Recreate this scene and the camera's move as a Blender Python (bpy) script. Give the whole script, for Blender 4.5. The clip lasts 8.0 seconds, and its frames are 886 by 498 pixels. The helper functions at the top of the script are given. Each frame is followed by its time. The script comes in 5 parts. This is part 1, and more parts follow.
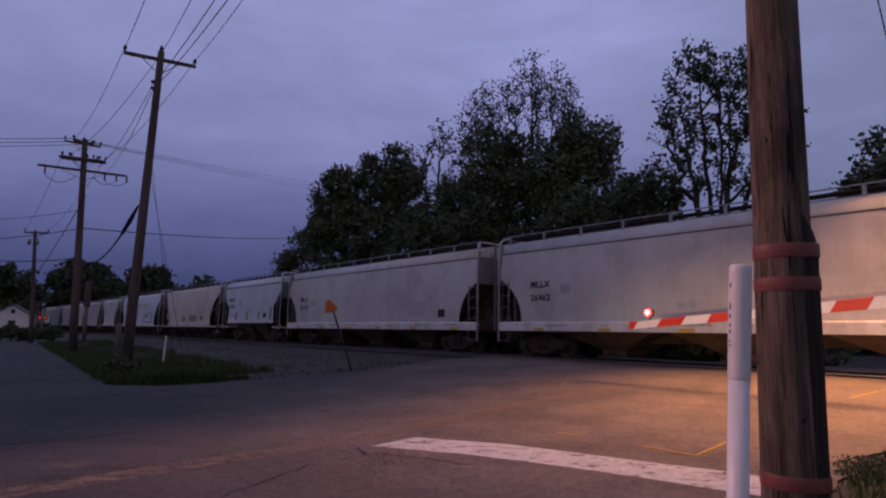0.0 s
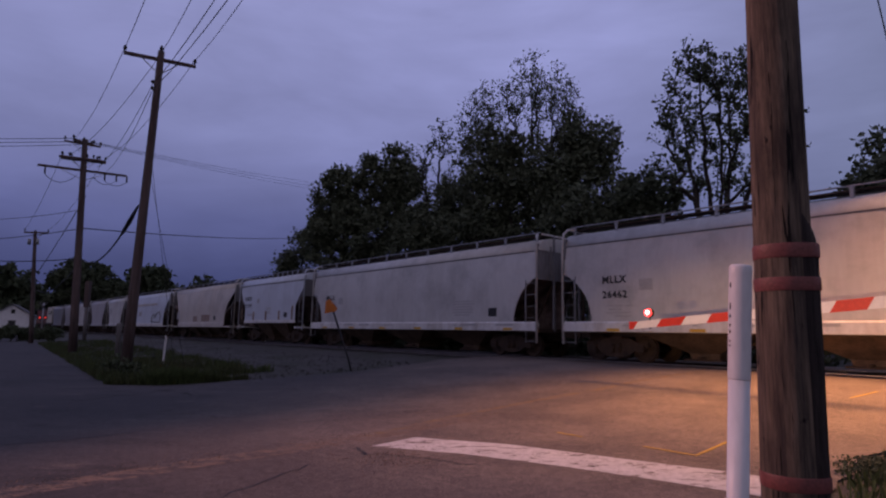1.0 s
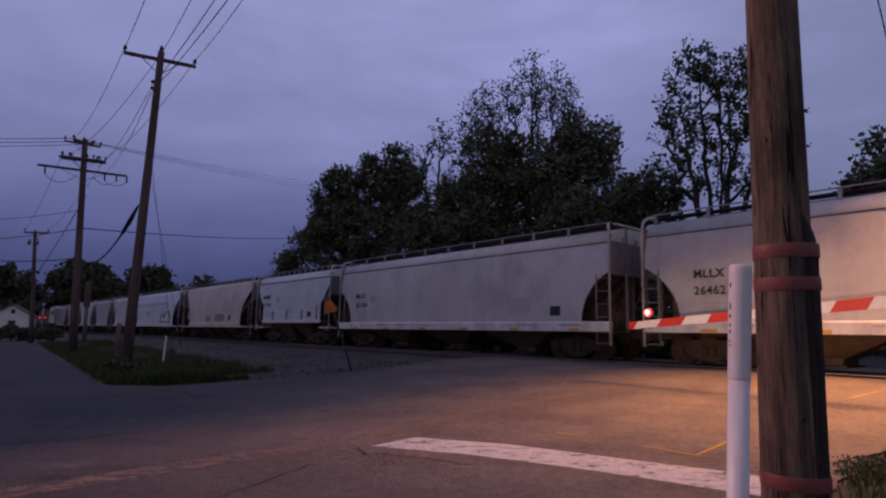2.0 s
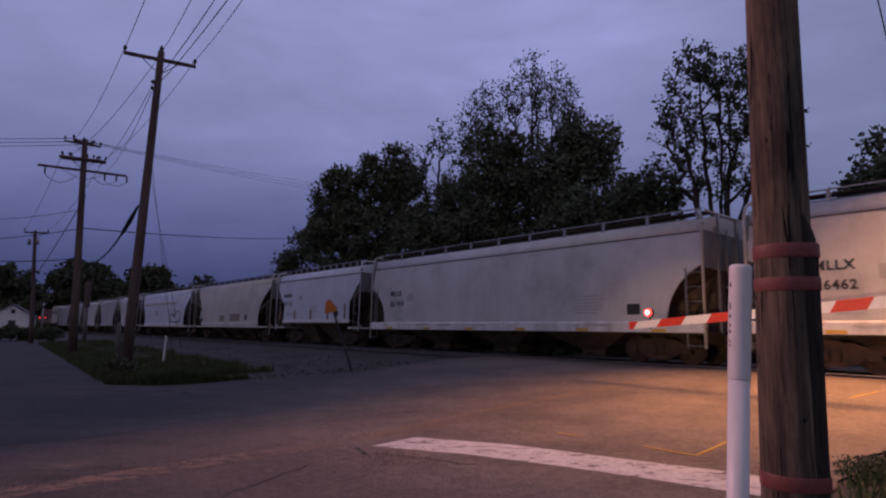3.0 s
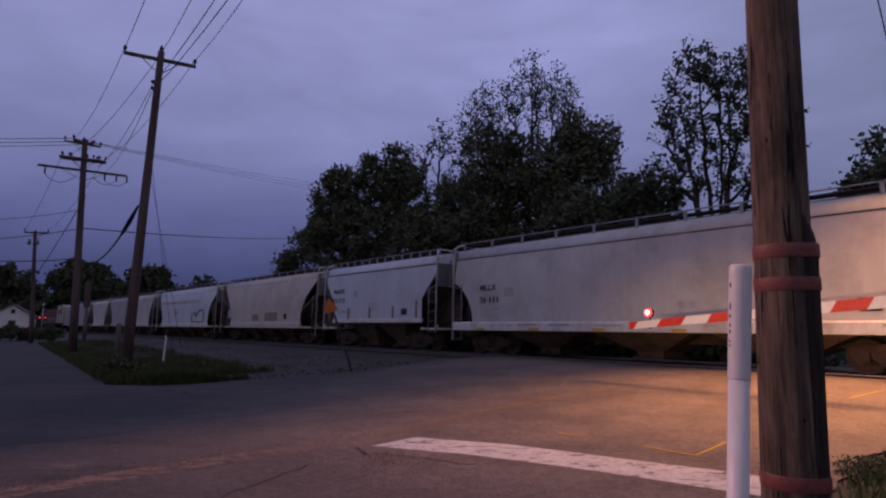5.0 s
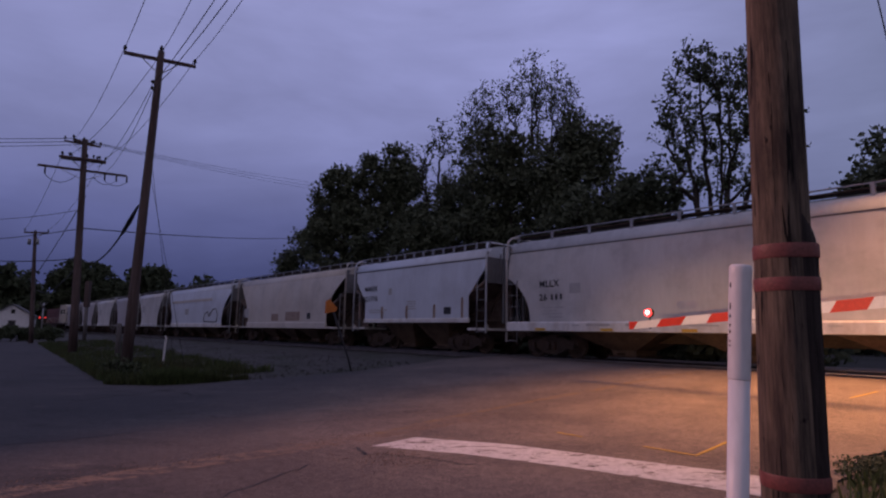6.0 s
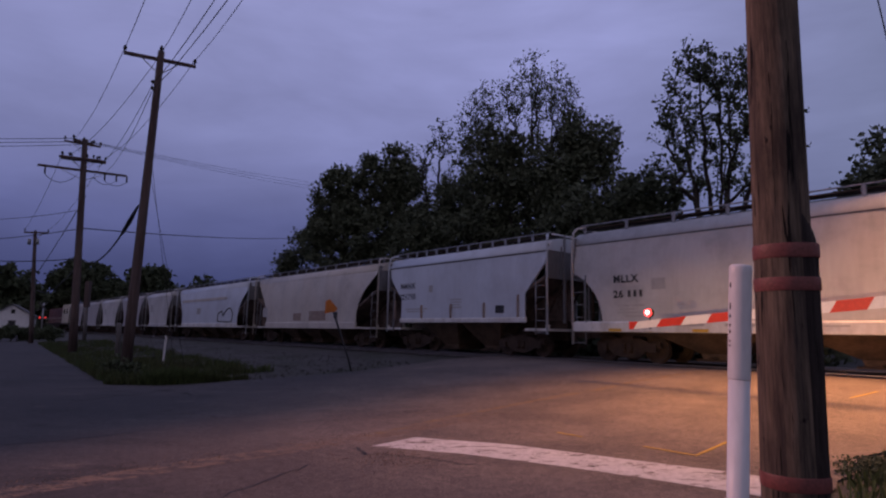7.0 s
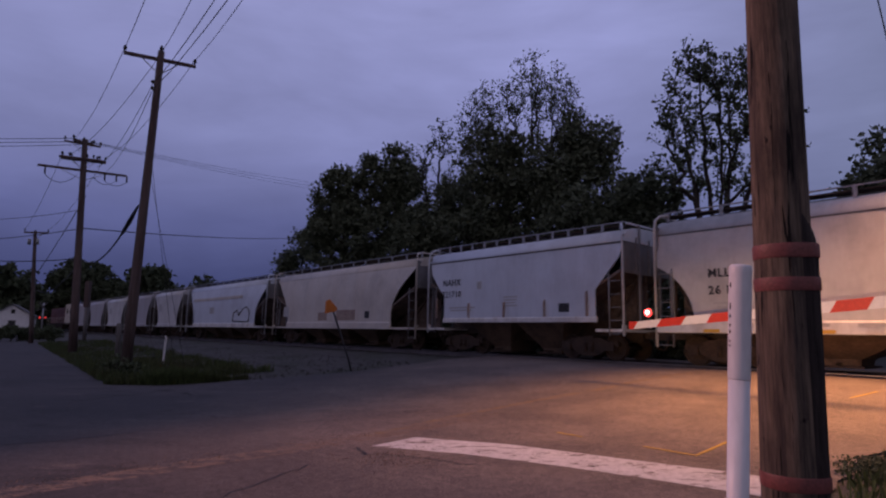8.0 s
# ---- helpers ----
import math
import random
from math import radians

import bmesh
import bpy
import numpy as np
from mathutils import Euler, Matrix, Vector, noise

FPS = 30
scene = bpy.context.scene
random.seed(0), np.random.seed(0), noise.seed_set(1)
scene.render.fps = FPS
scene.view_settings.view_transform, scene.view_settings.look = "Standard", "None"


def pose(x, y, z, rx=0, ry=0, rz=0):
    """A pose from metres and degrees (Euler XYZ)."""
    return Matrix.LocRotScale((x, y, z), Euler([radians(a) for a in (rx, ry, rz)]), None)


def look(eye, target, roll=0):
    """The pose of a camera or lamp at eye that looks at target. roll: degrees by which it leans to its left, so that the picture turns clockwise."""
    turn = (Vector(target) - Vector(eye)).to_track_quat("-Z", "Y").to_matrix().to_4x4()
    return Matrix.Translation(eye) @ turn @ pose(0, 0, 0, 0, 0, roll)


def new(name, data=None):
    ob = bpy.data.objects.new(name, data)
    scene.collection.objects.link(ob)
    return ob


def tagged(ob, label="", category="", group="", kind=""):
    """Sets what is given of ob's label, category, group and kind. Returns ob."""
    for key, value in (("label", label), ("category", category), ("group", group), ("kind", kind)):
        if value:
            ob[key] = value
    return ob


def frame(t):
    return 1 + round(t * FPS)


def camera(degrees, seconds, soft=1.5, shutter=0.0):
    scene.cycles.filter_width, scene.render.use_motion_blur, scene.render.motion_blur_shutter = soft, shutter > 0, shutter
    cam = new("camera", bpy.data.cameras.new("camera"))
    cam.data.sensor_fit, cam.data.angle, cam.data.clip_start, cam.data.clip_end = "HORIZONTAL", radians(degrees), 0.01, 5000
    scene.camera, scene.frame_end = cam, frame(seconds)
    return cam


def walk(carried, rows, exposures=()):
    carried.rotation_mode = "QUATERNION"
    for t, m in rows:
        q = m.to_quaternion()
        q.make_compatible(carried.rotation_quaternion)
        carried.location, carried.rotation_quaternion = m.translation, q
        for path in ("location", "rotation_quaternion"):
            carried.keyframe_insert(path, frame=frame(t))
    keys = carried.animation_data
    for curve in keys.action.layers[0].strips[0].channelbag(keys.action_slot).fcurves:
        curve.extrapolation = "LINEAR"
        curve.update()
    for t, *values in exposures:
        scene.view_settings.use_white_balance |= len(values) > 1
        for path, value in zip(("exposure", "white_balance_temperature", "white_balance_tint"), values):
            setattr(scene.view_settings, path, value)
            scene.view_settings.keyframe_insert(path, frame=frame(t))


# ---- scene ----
cam = camera(74.29, 8.0, soft=2.2, shutter=0.5)
EYE = (0.0, 0.0, 1.6)
AIM = (0.0, 10.0, 1.6 + 10.0 * math.tan(radians(7.72)))
walk(cam, [(0.0, look(EYE, AIM, 0.5)), (8.0, look(EYE, AIM, 0.5))], exposures=[(0.0, 0.0), (8.0, 0.0)])

# The railway runs along u (away to the far crossing); w is the distance across it from the camera.
PHI = radians(40.61)
TRACK_W = 17.95
RAIL_Z = 0.57
BODY_DROP = 0.12
SPEED = 3.066


def at(u, w, z=0.0):
    return Vector((-math.sin(PHI) * u + math.cos(PHI) * w, math.cos(PHI) * u + math.sin(PHI) * w, z))


def smooth(a, b, x):
    x = min(1.0, max(0.0, (x - a) / (b - a)))
    return x * x * (3 - 2 * x)


def rise(w):
    """Height of the ground, which climbs to the rails and falls behind them."""
    return 0.40 * smooth(5.0, 16.3, w) + 0.125 * smooth(10.5, 15.8, w) - 0.40 * smooth(19.8, 30.0, w)


# ---- dusk sky and lights ----
world = bpy.data.worlds.new("dusk_sky")
scene.world = world
world.use_nodes = True


def sky():
    nt = world.node_tree
    nt.nodes.clear()
    N = nt.nodes.new
    L = nt.links.new
    tc = N("ShaderNodeTexCoord")
    sep = N("ShaderNodeSeparateXYZ")
    L(tc.outputs["Generated"], sep.inputs[0])
    ramp = N("ShaderNodeValToRGB")
    L(sep.outputs["Z"], ramp.inputs["Fac"])
    stops = [(0.0, (0.037, 0.041, 0.110)), (0.07, (0.055, 0.064, 0.170)), (0.17, (0.113, 0.125, 0.292)),
             (0.30, (0.234, 0.250, 0.490)), (0.48, (0.286, 0.299, 0.566)), (1.0, (0.23, 0.225, 0.40))]
    el = ramp.color_ramp.elements
    while len(el) < len(stops):
        el.new(0.5)
    for e, (p, c) in zip(el, stops):
        e.position = p
        e.color = (*c, 1)
    # long, soft banks of cloud
    mp = N("ShaderNodeMapping")
    mp.inputs["Scale"].default_value = (1.3, 1.3, 4.2)
    mp.inputs["Rotation"].default_value = (0.05, -0.10, 0.3)
    L(tc.outputs["Generated"], mp.inputs[0])
    n1 = N("ShaderNodeTexNoise")
    n1.inputs["Scale"].default_value = 1.5
    n1.inputs["Detail"].default_value = 6
    n1.inputs["Roughness"].default_value = 0.52
    n1.inputs["Distortion"].default_value = 0.4
    L(mp.outputs[0], n1.inputs["Vector"])
    mr = N("ShaderNodeMapRange")
    mr.inputs["From Min"].default_value = 0.3
    mr.inputs["From Max"].default_value = 0.7
    mr.inputs["To Min"].default_value = 0.80
    mr.inputs["To Max"].default_value = 1.13
    L(n1.outputs["Fac"], mr.inputs["Value"])
    n2 = N("ShaderNodeTexNoise")
    n2.inputs["Scale"].default_value = 4.5
    n2.inputs["Detail"].default_value = 6
    n2.inputs["Roughness"].default_value = 0.55
    n2.inputs["Distortion"].default_value = 0.6
    L(mp.outputs[0], n2.inputs["Vector"])
    puff = N("ShaderNodeMapRange")
    puff.inputs["From Min"].default_value = 0.3
    puff.inputs["From Max"].default_value = 0.7
    puff.inputs["To Min"].default_value = 0.955
    puff.inputs["To Max"].default_value = 1.05
    L(n2.outputs["Fac"], puff.inputs["Value"])
    cloud = N("ShaderNodeMath")
    cloud.operation = "MULTIPLY"
    L(mr.outputs[0], cloud.inputs[0])
    L(puff.outputs[0], cloud.inputs[1])
    # towards the right the cloud is greyer; behind the camera is the afterglow
    gx = N("ShaderNodeMapRange")
    gx.inputs["From Min"].default_value = 0.25
    gx.inputs["From Max"].default_value = 0.75
    L(sep.outputs["X"], gx.inputs["Value"])
    grey = N("ShaderNodeMix")
    grey.data_type = "RGBA"
    L(gx.outputs[0], grey.inputs["Factor"])
    L(ramp.outputs[0], grey.inputs[6])
    grey.inputs[7].default_value = (0.19, 0.215, 0.36, 1)
    gy = N("ShaderNodeMapRange")
    gy.inputs["From Min"].default_value = 0.1
    gy.inputs["From Max"].default_value = -0.9
    L(sep.outputs["Y"], gy.inputs["Value"])
    glow = N("ShaderNodeMix")
    glow.data_type = "RGBA"
    L(gy.outputs[0], glow.inputs["Factor"])
    L(grey.outputs[2], glow.inputs[6])
    glow.inputs[7].default_value = (0.30, 0.255, 0.335, 1)
    mul = N("ShaderNodeMix")
    mul.data_type = "RGBA"
    mul.blend_type = "MULTIPLY"
    mul.inputs["Factor"].default_value = 1
    L(glow.outputs[2], mul.inputs[6])
    L(cloud.outputs[0], mul.inputs[7])
    bg = N("ShaderNodeBackground")
    bg.inputs["Strength"].default_value = 1.0
    L(mul.outputs[2], bg.inputs["Color"])
    out = N("ShaderNodeOutputWorld")
    L(bg.outputs[0], out.inputs["Surface"])


sky()


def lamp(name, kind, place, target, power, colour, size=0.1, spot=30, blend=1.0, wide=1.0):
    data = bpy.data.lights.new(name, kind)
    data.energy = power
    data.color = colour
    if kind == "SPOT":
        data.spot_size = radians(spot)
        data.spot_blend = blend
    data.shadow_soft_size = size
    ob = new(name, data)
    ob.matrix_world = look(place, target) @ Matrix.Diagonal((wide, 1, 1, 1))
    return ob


# Sodium street lamps with cut-off shades, both out of view: one over the crossing lane, one on the near corner.
SODIUM = (1.0, 0.43, 0.165)
lamp("street_lamp_crossing", "SPOT", at(2.1, 15.2, 8.0), at(4.0, 12.4, 0.0), 9600, SODIUM, 1.0, 77, 1.0)
lamp("street_lamp_corner", "SPOT", (-13.0, 6.0, 9.0), (4.2, 6.6, 0.0), 6600, (1.0, 0.46, 0.38), 0.25, 54, 1.0)
# Added beams, like headlights of an unseen car beside the camera: they brighten the gate arm and the train's lower
# side.
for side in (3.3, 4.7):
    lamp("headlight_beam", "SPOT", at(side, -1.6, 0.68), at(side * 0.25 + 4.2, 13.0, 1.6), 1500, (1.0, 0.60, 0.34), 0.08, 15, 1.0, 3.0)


# ---- materials ----
def material(name, colour, rough=0.6, metal=0.0, var=0.25, scale=3.0, fine=40.0, bump=0.2, tint=None, stretch=(1, 1, 1), spec=0.4, island=0.0, depth=0.01, grime=0.0):
    """Colour varied at two scales, with fine relief. tint: the colour of the stains."""
    m = bpy.data.materials.new(name)
    m.use_nodes = True
    nt = m.node_tree
    N = nt.nodes.new
    L = nt.links.new
    p = nt.nodes["Principled BSDF"]
    p.inputs["Metallic"].default_value = metal
    p.inputs["Specular IOR Level"].default_value = spec
    tc = N("ShaderNodeTexCoord")
    mp = N("ShaderNodeMapping")
    mp.inputs["Scale"].default_value = stretch
    L(tc.outputs["Object"], mp.inputs[0])
    big = N("ShaderNodeTexNoise")
    big.inputs["Scale"].default_value = scale
    big.inputs["Detail"].default_value = 5
    big.inputs["Roughness"].default_value = 0.6
    L(mp.outputs[0], big.inputs["Vector"])
    small = N("ShaderNodeTexNoise")
    small.inputs["Scale"].default_value = fine
    small.inputs["Detail"].default_value = 4
    L(mp.outputs[0], small.inputs["Vector"])
    mr = N("ShaderNodeMapRange")
    mr.inputs["From Min"].default_value = 0.40
    mr.inputs["From Max"].default_value = 0.72
    L(big.outputs["Fac"], mr.inputs["Value"])
    mix = N("ShaderNodeMix")
    mix.data_type = "RGBA"
    L(mr.outputs[0], mix.inputs["Factor"])
    mix.inputs[6].default_value = (*colour, 1)
    mix.inputs[7].default_value = (*(tint or [c * (1 - var) for c in colour]), 1)
    gr = N("ShaderNodeMapRange")
    gr.inputs["From Min"].default_value = 0.25
    gr.inputs["From Max"].default_value = 0.75
    gr.inputs["To Min"].default_value = 1 - var
    gr.inputs["To Max"].default_value = 1 + var
    L(small.outputs["Fac"], gr.inputs["Value"])
    mul = N("ShaderNodeMix")
    mul.data_type = "RGBA"
    mul.blend_type = "MULTIPLY"
    mul.inputs["Factor"].default_value = 1
    L(mix.outputs[2], mul.inputs[6])
    L(gr.outputs[0], mul.inputs[7])
    colour_out = mul.outputs[2]
    if grime:
        wide = N("ShaderNodeTexNoise")
        wide.inputs["Scale"].default_value = 0.55
        wide.inputs["Detail"].default_value = 7
        wide.inputs["Roughness"].default_value = 0.68
        L(tc.outputs["Object"], wide.inputs["Vector"])
        wr = N("ShaderNodeMapRange")
        wr.inputs["From Min"].default_value = 0.46
        wr.inputs["From Max"].default_value = 0.70
        wr.inputs["To Min"].default_value = 1.0
        wr.inputs["To Max"].default_value = 1 - grime
        L(wide.outputs["Fac"], wr.inputs["Value"])
        m3 = N("ShaderNodeMix")
        m3.data_type = "RGBA"
        m3.blend_type = "MULTIPLY"
        m3.inputs["Factor"].default_value = 1
        L(colour_out, m3.inputs[6])
        L(wr.outputs[0], m3.inputs[7])
        colour_out = m3.outputs[2]
    if island:
        geo = N("ShaderNodeNewGeometry")
        ir = N("ShaderNodeMapRange")
        ir.inputs["To Min"].default_value = 1 - island
        ir.inputs["To Max"].default_value = 1 + island
        L(geo.outputs["Random Per Island"], ir.inputs["Value"])
        m2 = N("ShaderNodeMix")
        m2.data_type = "RGBA"
        m2.blend_type = "MULTIPLY"
        m2.inputs["Factor"].default_value = 1
        L(colour_out, m2.inputs[6])
        L(ir.outputs[0], m2.inputs[7])
        colour_out = m2.outputs[2]
    L(colour_out, p.inputs["Base Color"])
    rr = N("ShaderNodeMapRange")
    rr.inputs["To Min"].default_value = max(0.05, rough - 0.12)
    rr.inputs["To Max"].default_value = min(1.0, rough + 0.12)
    L(big.outputs["Fac"], rr.inputs["Value"])
    L(rr.outputs[0], p.inputs["Roughness"])
    if bump:
        b = N("ShaderNodeBump")
        b.inputs["Strength"].default_value = bump
        b.inputs["Distance"].default_value = depth
        L(small.outputs["Fac"], b.inputs["Height"])
        L(b.outputs[0], p.inputs["Normal"])
    return m


def glowing(name, colour, strength):
    m = bpy.data.materials.new(name)
    m.use_nodes = True
    p = m.node_tree.nodes["Principled BSDF"]
    p.inputs["Base Color"].default_value = (*colour, 1)
    p.inputs["Emission Color"].default_value = (*colour, 1)
    p.inputs["Emission Strength"].default_value = strength
    return m


def asphalt_material(name, paint=None, gone=0.54):
    """Old asphalt with cracks, sealed patches and pale, sandy wear; with paint: a worn marking on it."""
    m = bpy.data.materials.new(name)
    m.use_nodes = True
    nt = m.node_tree
    N = nt.nodes.new
    L = nt.links.new
    p = nt.nodes["Principled BSDF"]
    tc = N("ShaderNodeTexCoord")

    def tex(scale, detail=5, rough=0.6, sx=1.0, sy=1.0):
        mp = N("ShaderNodeMapping")
        mp.inputs["Scale"].default_value = (sx, sy, 1)
        mp.inputs["Rotation"].default_value = (0, 0, radians(-49.4))
        L(tc.outputs["Object"], mp.inputs[0])
        n = N("ShaderNodeTexNoise")
        n.inputs["Scale"].default_value = scale
        n.inputs["Detail"].default_value = detail
        n.inputs["Roughness"].default_value = rough
        L(mp.outputs[0], n.inputs["Vector"])
        return n.outputs["Fac"]

    def span(v, a, b, c=0.0, d=1.0):
        r = N("ShaderNodeMapRange")
        r.inputs["From Min"].default_value = a
        r.inputs["From Max"].default_value = b
        r.inputs["To Min"].default_value = c
        r.inputs["To Max"].default_value = d
        L(v, r.inputs["Value"])
        return r.outputs[0]

    def mix(f, a, b, blend="MIX"):
        x = N("ShaderNodeMix")
        x.data_type = "RGBA"
        x.blend_type = blend
        if isinstance(f, float):
            x.inputs["Factor"].default_value = f
        else:
            L(f, x.inputs["Factor"])
        for i, s in ((6, a), (7, b)):
            if isinstance(s, tuple):
                x.inputs[i].default_value = (*s, 1)
            else:
                L(s, x.inputs[i])
        return x.outputs[2]

    wear = tex(0.35, 6, 0.65, 0.5, 1.0)
    col = mix(span(wear, 0.38, 0.66), (0.040, 0.037, 0.040), (0.076, 0.068, 0.070))
    patch = tex(0.8, 7, 0.7, 0.45, 1.3)
    col = mix(span(patch, 0.56, 0.66), col, (0.030, 0.028, 0.030))
    # cracks
    warp = N("ShaderNodeTexNoise")
    warp.inputs["Scale"].default_value = 1.1
    warp.inputs["Detail"].default_value = 6
    L(tc.outputs["Object"], warp.inputs["Vector"])
    vm = N("ShaderNodeVectorMath")
    vm.operation = "MULTIPLY_ADD"
    L(warp.outputs["Color"], vm.inputs[0])
    vm.inputs[1].default_value = (1.4, 1.4, 0)
    L(tc.outputs["Object"], vm.inputs[2])
    vo = N("ShaderNodeTexVoronoi")
    vo.feature = "DISTANCE_TO_EDGE"
    vo.inputs["Scale"].default_value = 0.33
    L(vm.outputs[0], vo.inputs["Vector"])
    crack = span(vo.outputs["Distance"], 0.004, 0.016, 1.0, 0.0)
    where = span(tex(0.22, 3), 0.50, 0.60)
    mm = N("ShaderNodeMath")
    mm.operation = "MULTIPLY"
    L(crack, mm.inputs[0])
    L(where, mm.inputs[1])
    col = mix(mm.outputs[0], col, (0.018, 0.016, 0.016))
    # paler, warmer crossing lane: partly its paving, partly lamplight put into the colour
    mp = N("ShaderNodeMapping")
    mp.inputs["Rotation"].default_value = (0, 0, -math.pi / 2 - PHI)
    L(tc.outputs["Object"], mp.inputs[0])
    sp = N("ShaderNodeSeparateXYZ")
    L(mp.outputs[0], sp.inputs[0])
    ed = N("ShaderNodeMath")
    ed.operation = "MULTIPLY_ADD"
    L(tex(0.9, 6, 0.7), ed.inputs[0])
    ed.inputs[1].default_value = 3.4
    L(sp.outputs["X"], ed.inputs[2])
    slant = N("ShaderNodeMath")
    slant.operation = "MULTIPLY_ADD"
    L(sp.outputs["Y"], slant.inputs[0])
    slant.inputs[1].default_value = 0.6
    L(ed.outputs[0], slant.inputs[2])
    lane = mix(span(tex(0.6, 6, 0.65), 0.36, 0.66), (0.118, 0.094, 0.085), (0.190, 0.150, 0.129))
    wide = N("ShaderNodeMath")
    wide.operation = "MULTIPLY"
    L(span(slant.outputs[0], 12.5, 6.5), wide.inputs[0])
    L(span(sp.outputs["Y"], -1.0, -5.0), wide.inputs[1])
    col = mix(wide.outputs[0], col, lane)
    sand = tex(1.7, 8, 0.72, 0.35, 1.0)
    col = mix(span(sand, 0.60, 0.74, 0.0, 0.8), col, (0.20, 0.16, 0.13))
    grit = tex(70, 3, 0.75)
    col = mix(1.0, col, span(grit, 0.30, 0.70, 0.35, 1.7), "MULTIPLY")
    col = mix(1.0, col, span(tex(28, 4, 0.8), 0.3, 0.7, 0.75, 1.28), "MULTIPLY")
    col = mix(1.0, col, span(tex(9, 6, 0.75), 0.3, 0.7, 0.72, 1.3), "MULTIPLY")
    rough = span(wear, 0.2, 0.8, 0.74, 0.95)
    if paint:
        worn = span(tex(3.6, 10, 0.82, 0.7, 1.5), gone, gone + 0.035)
        col = mix(worn, mix(span(tex(14, 5), 0.3, 0.75), paint, tuple(c * 0.62 for c in paint)), col)
    L(col, p.inputs["Base Color"])
    L(rough, p.inputs["Roughness"])
    p.inputs["Specular IOR Level"].default_value = 0.22
    b = N("ShaderNodeBump")
    b.inputs["Strength"].default_value = 0.6
    b.inputs["Distance"].default_value = 0.012
    L(grit, b.inputs["Height"])
    b2 = N("ShaderNodeBump")
    b2.inputs["Strength"].default_value = 0.5
    b2.inputs["Distance"].default_value = 0.05
    b2.invert = True
    L(mm.outputs[0], b2.inputs["Height"])
    L(b.outputs[0], b2.inputs["Normal"])
    L(b2.outputs[0], p.inputs["Normal"])
    return m


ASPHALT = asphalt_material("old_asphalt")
STOP_PAINT = asphalt_material("worn_white_marking", (0.68, 0.64, 0.63), 0.538)
CENTRE_PAINT = asphalt_material("worn_yellow_marking", (0.25, 0.17, 0.105), 0.50)
SAND_STRIP = asphalt_material("sandy_road_edge", (0.20, 0.145, 0.115), 0.485)
TAR = material("black_tar_seam", (0.014, 0.012, 0.013), 0.6, var=0.3, scale=4)
SURVEY_PAINT = material("yellow_spray_paint", (0.42, 0.27, 0.04), 0.7, var=0.3, scale=6)
SOIL = material("gravelly_soil", (0.054, 0.049, 0.046), 0.95, var=0.35, scale=0.5, fine=14, bump=0.8, tint=(0.030, 0.034, 0.020), depth=0.05)
STONE = material("ballast_stone", (0.040, 0.036, 0.035), 0.9, var=0.3, scale=2, fine=20, island=0.22)
GRIT = material("reddish_road_grit", (0.20, 0.14, 0.11), 0.95, var=0.3, scale=3, fine=20, bump=0, island=0.5)
GRASS = material("dusk_grass", (0.058, 0.080, 0.030), 0.9, var=0.3, scale=0.6, fine=8, bump=0, tint=(0.062, 0.060, 0.032), island=0.3, spec=0.15)
TIE = material("creosoted_tie", (0.055, 0.042, 0.034), 0.9, var=0.35, scale=2, fine=20, stretch=(1, 6, 1))
STEEL = material("worn_rail_steel", (0.22, 0.19, 0.17), 0.4, 0.8, var=0.3, scale=1, fine=30)
# leaf colour darkened for the shade behind the train
SCRUB = material("shaded_scrub_leaves", (0.062, 0.073, 0.048), 0.95, var=0.3, scale=0.4, fine=5, bump=0, island=0.2, spec=0.05)
BARK = material("dark_bark", (0.050, 0.042, 0.035), 0.95, var=0.4, scale=3, fine=22, bump=0.8, stretch=(1, 1, 0.25))
LEAF = material("green_leaves", (0.080, 0.098, 0.060), 0.9, var=0.25, scale=0.4, fine=5, bump=0, island=0.2, spec=0.08)
LEAF_DARK = material("dark_green_leaves", (0.118, 0.136, 0.088), 0.95, var=0.25, scale=0.4, fine=5, bump=0, island=0.15, spec=0.05)


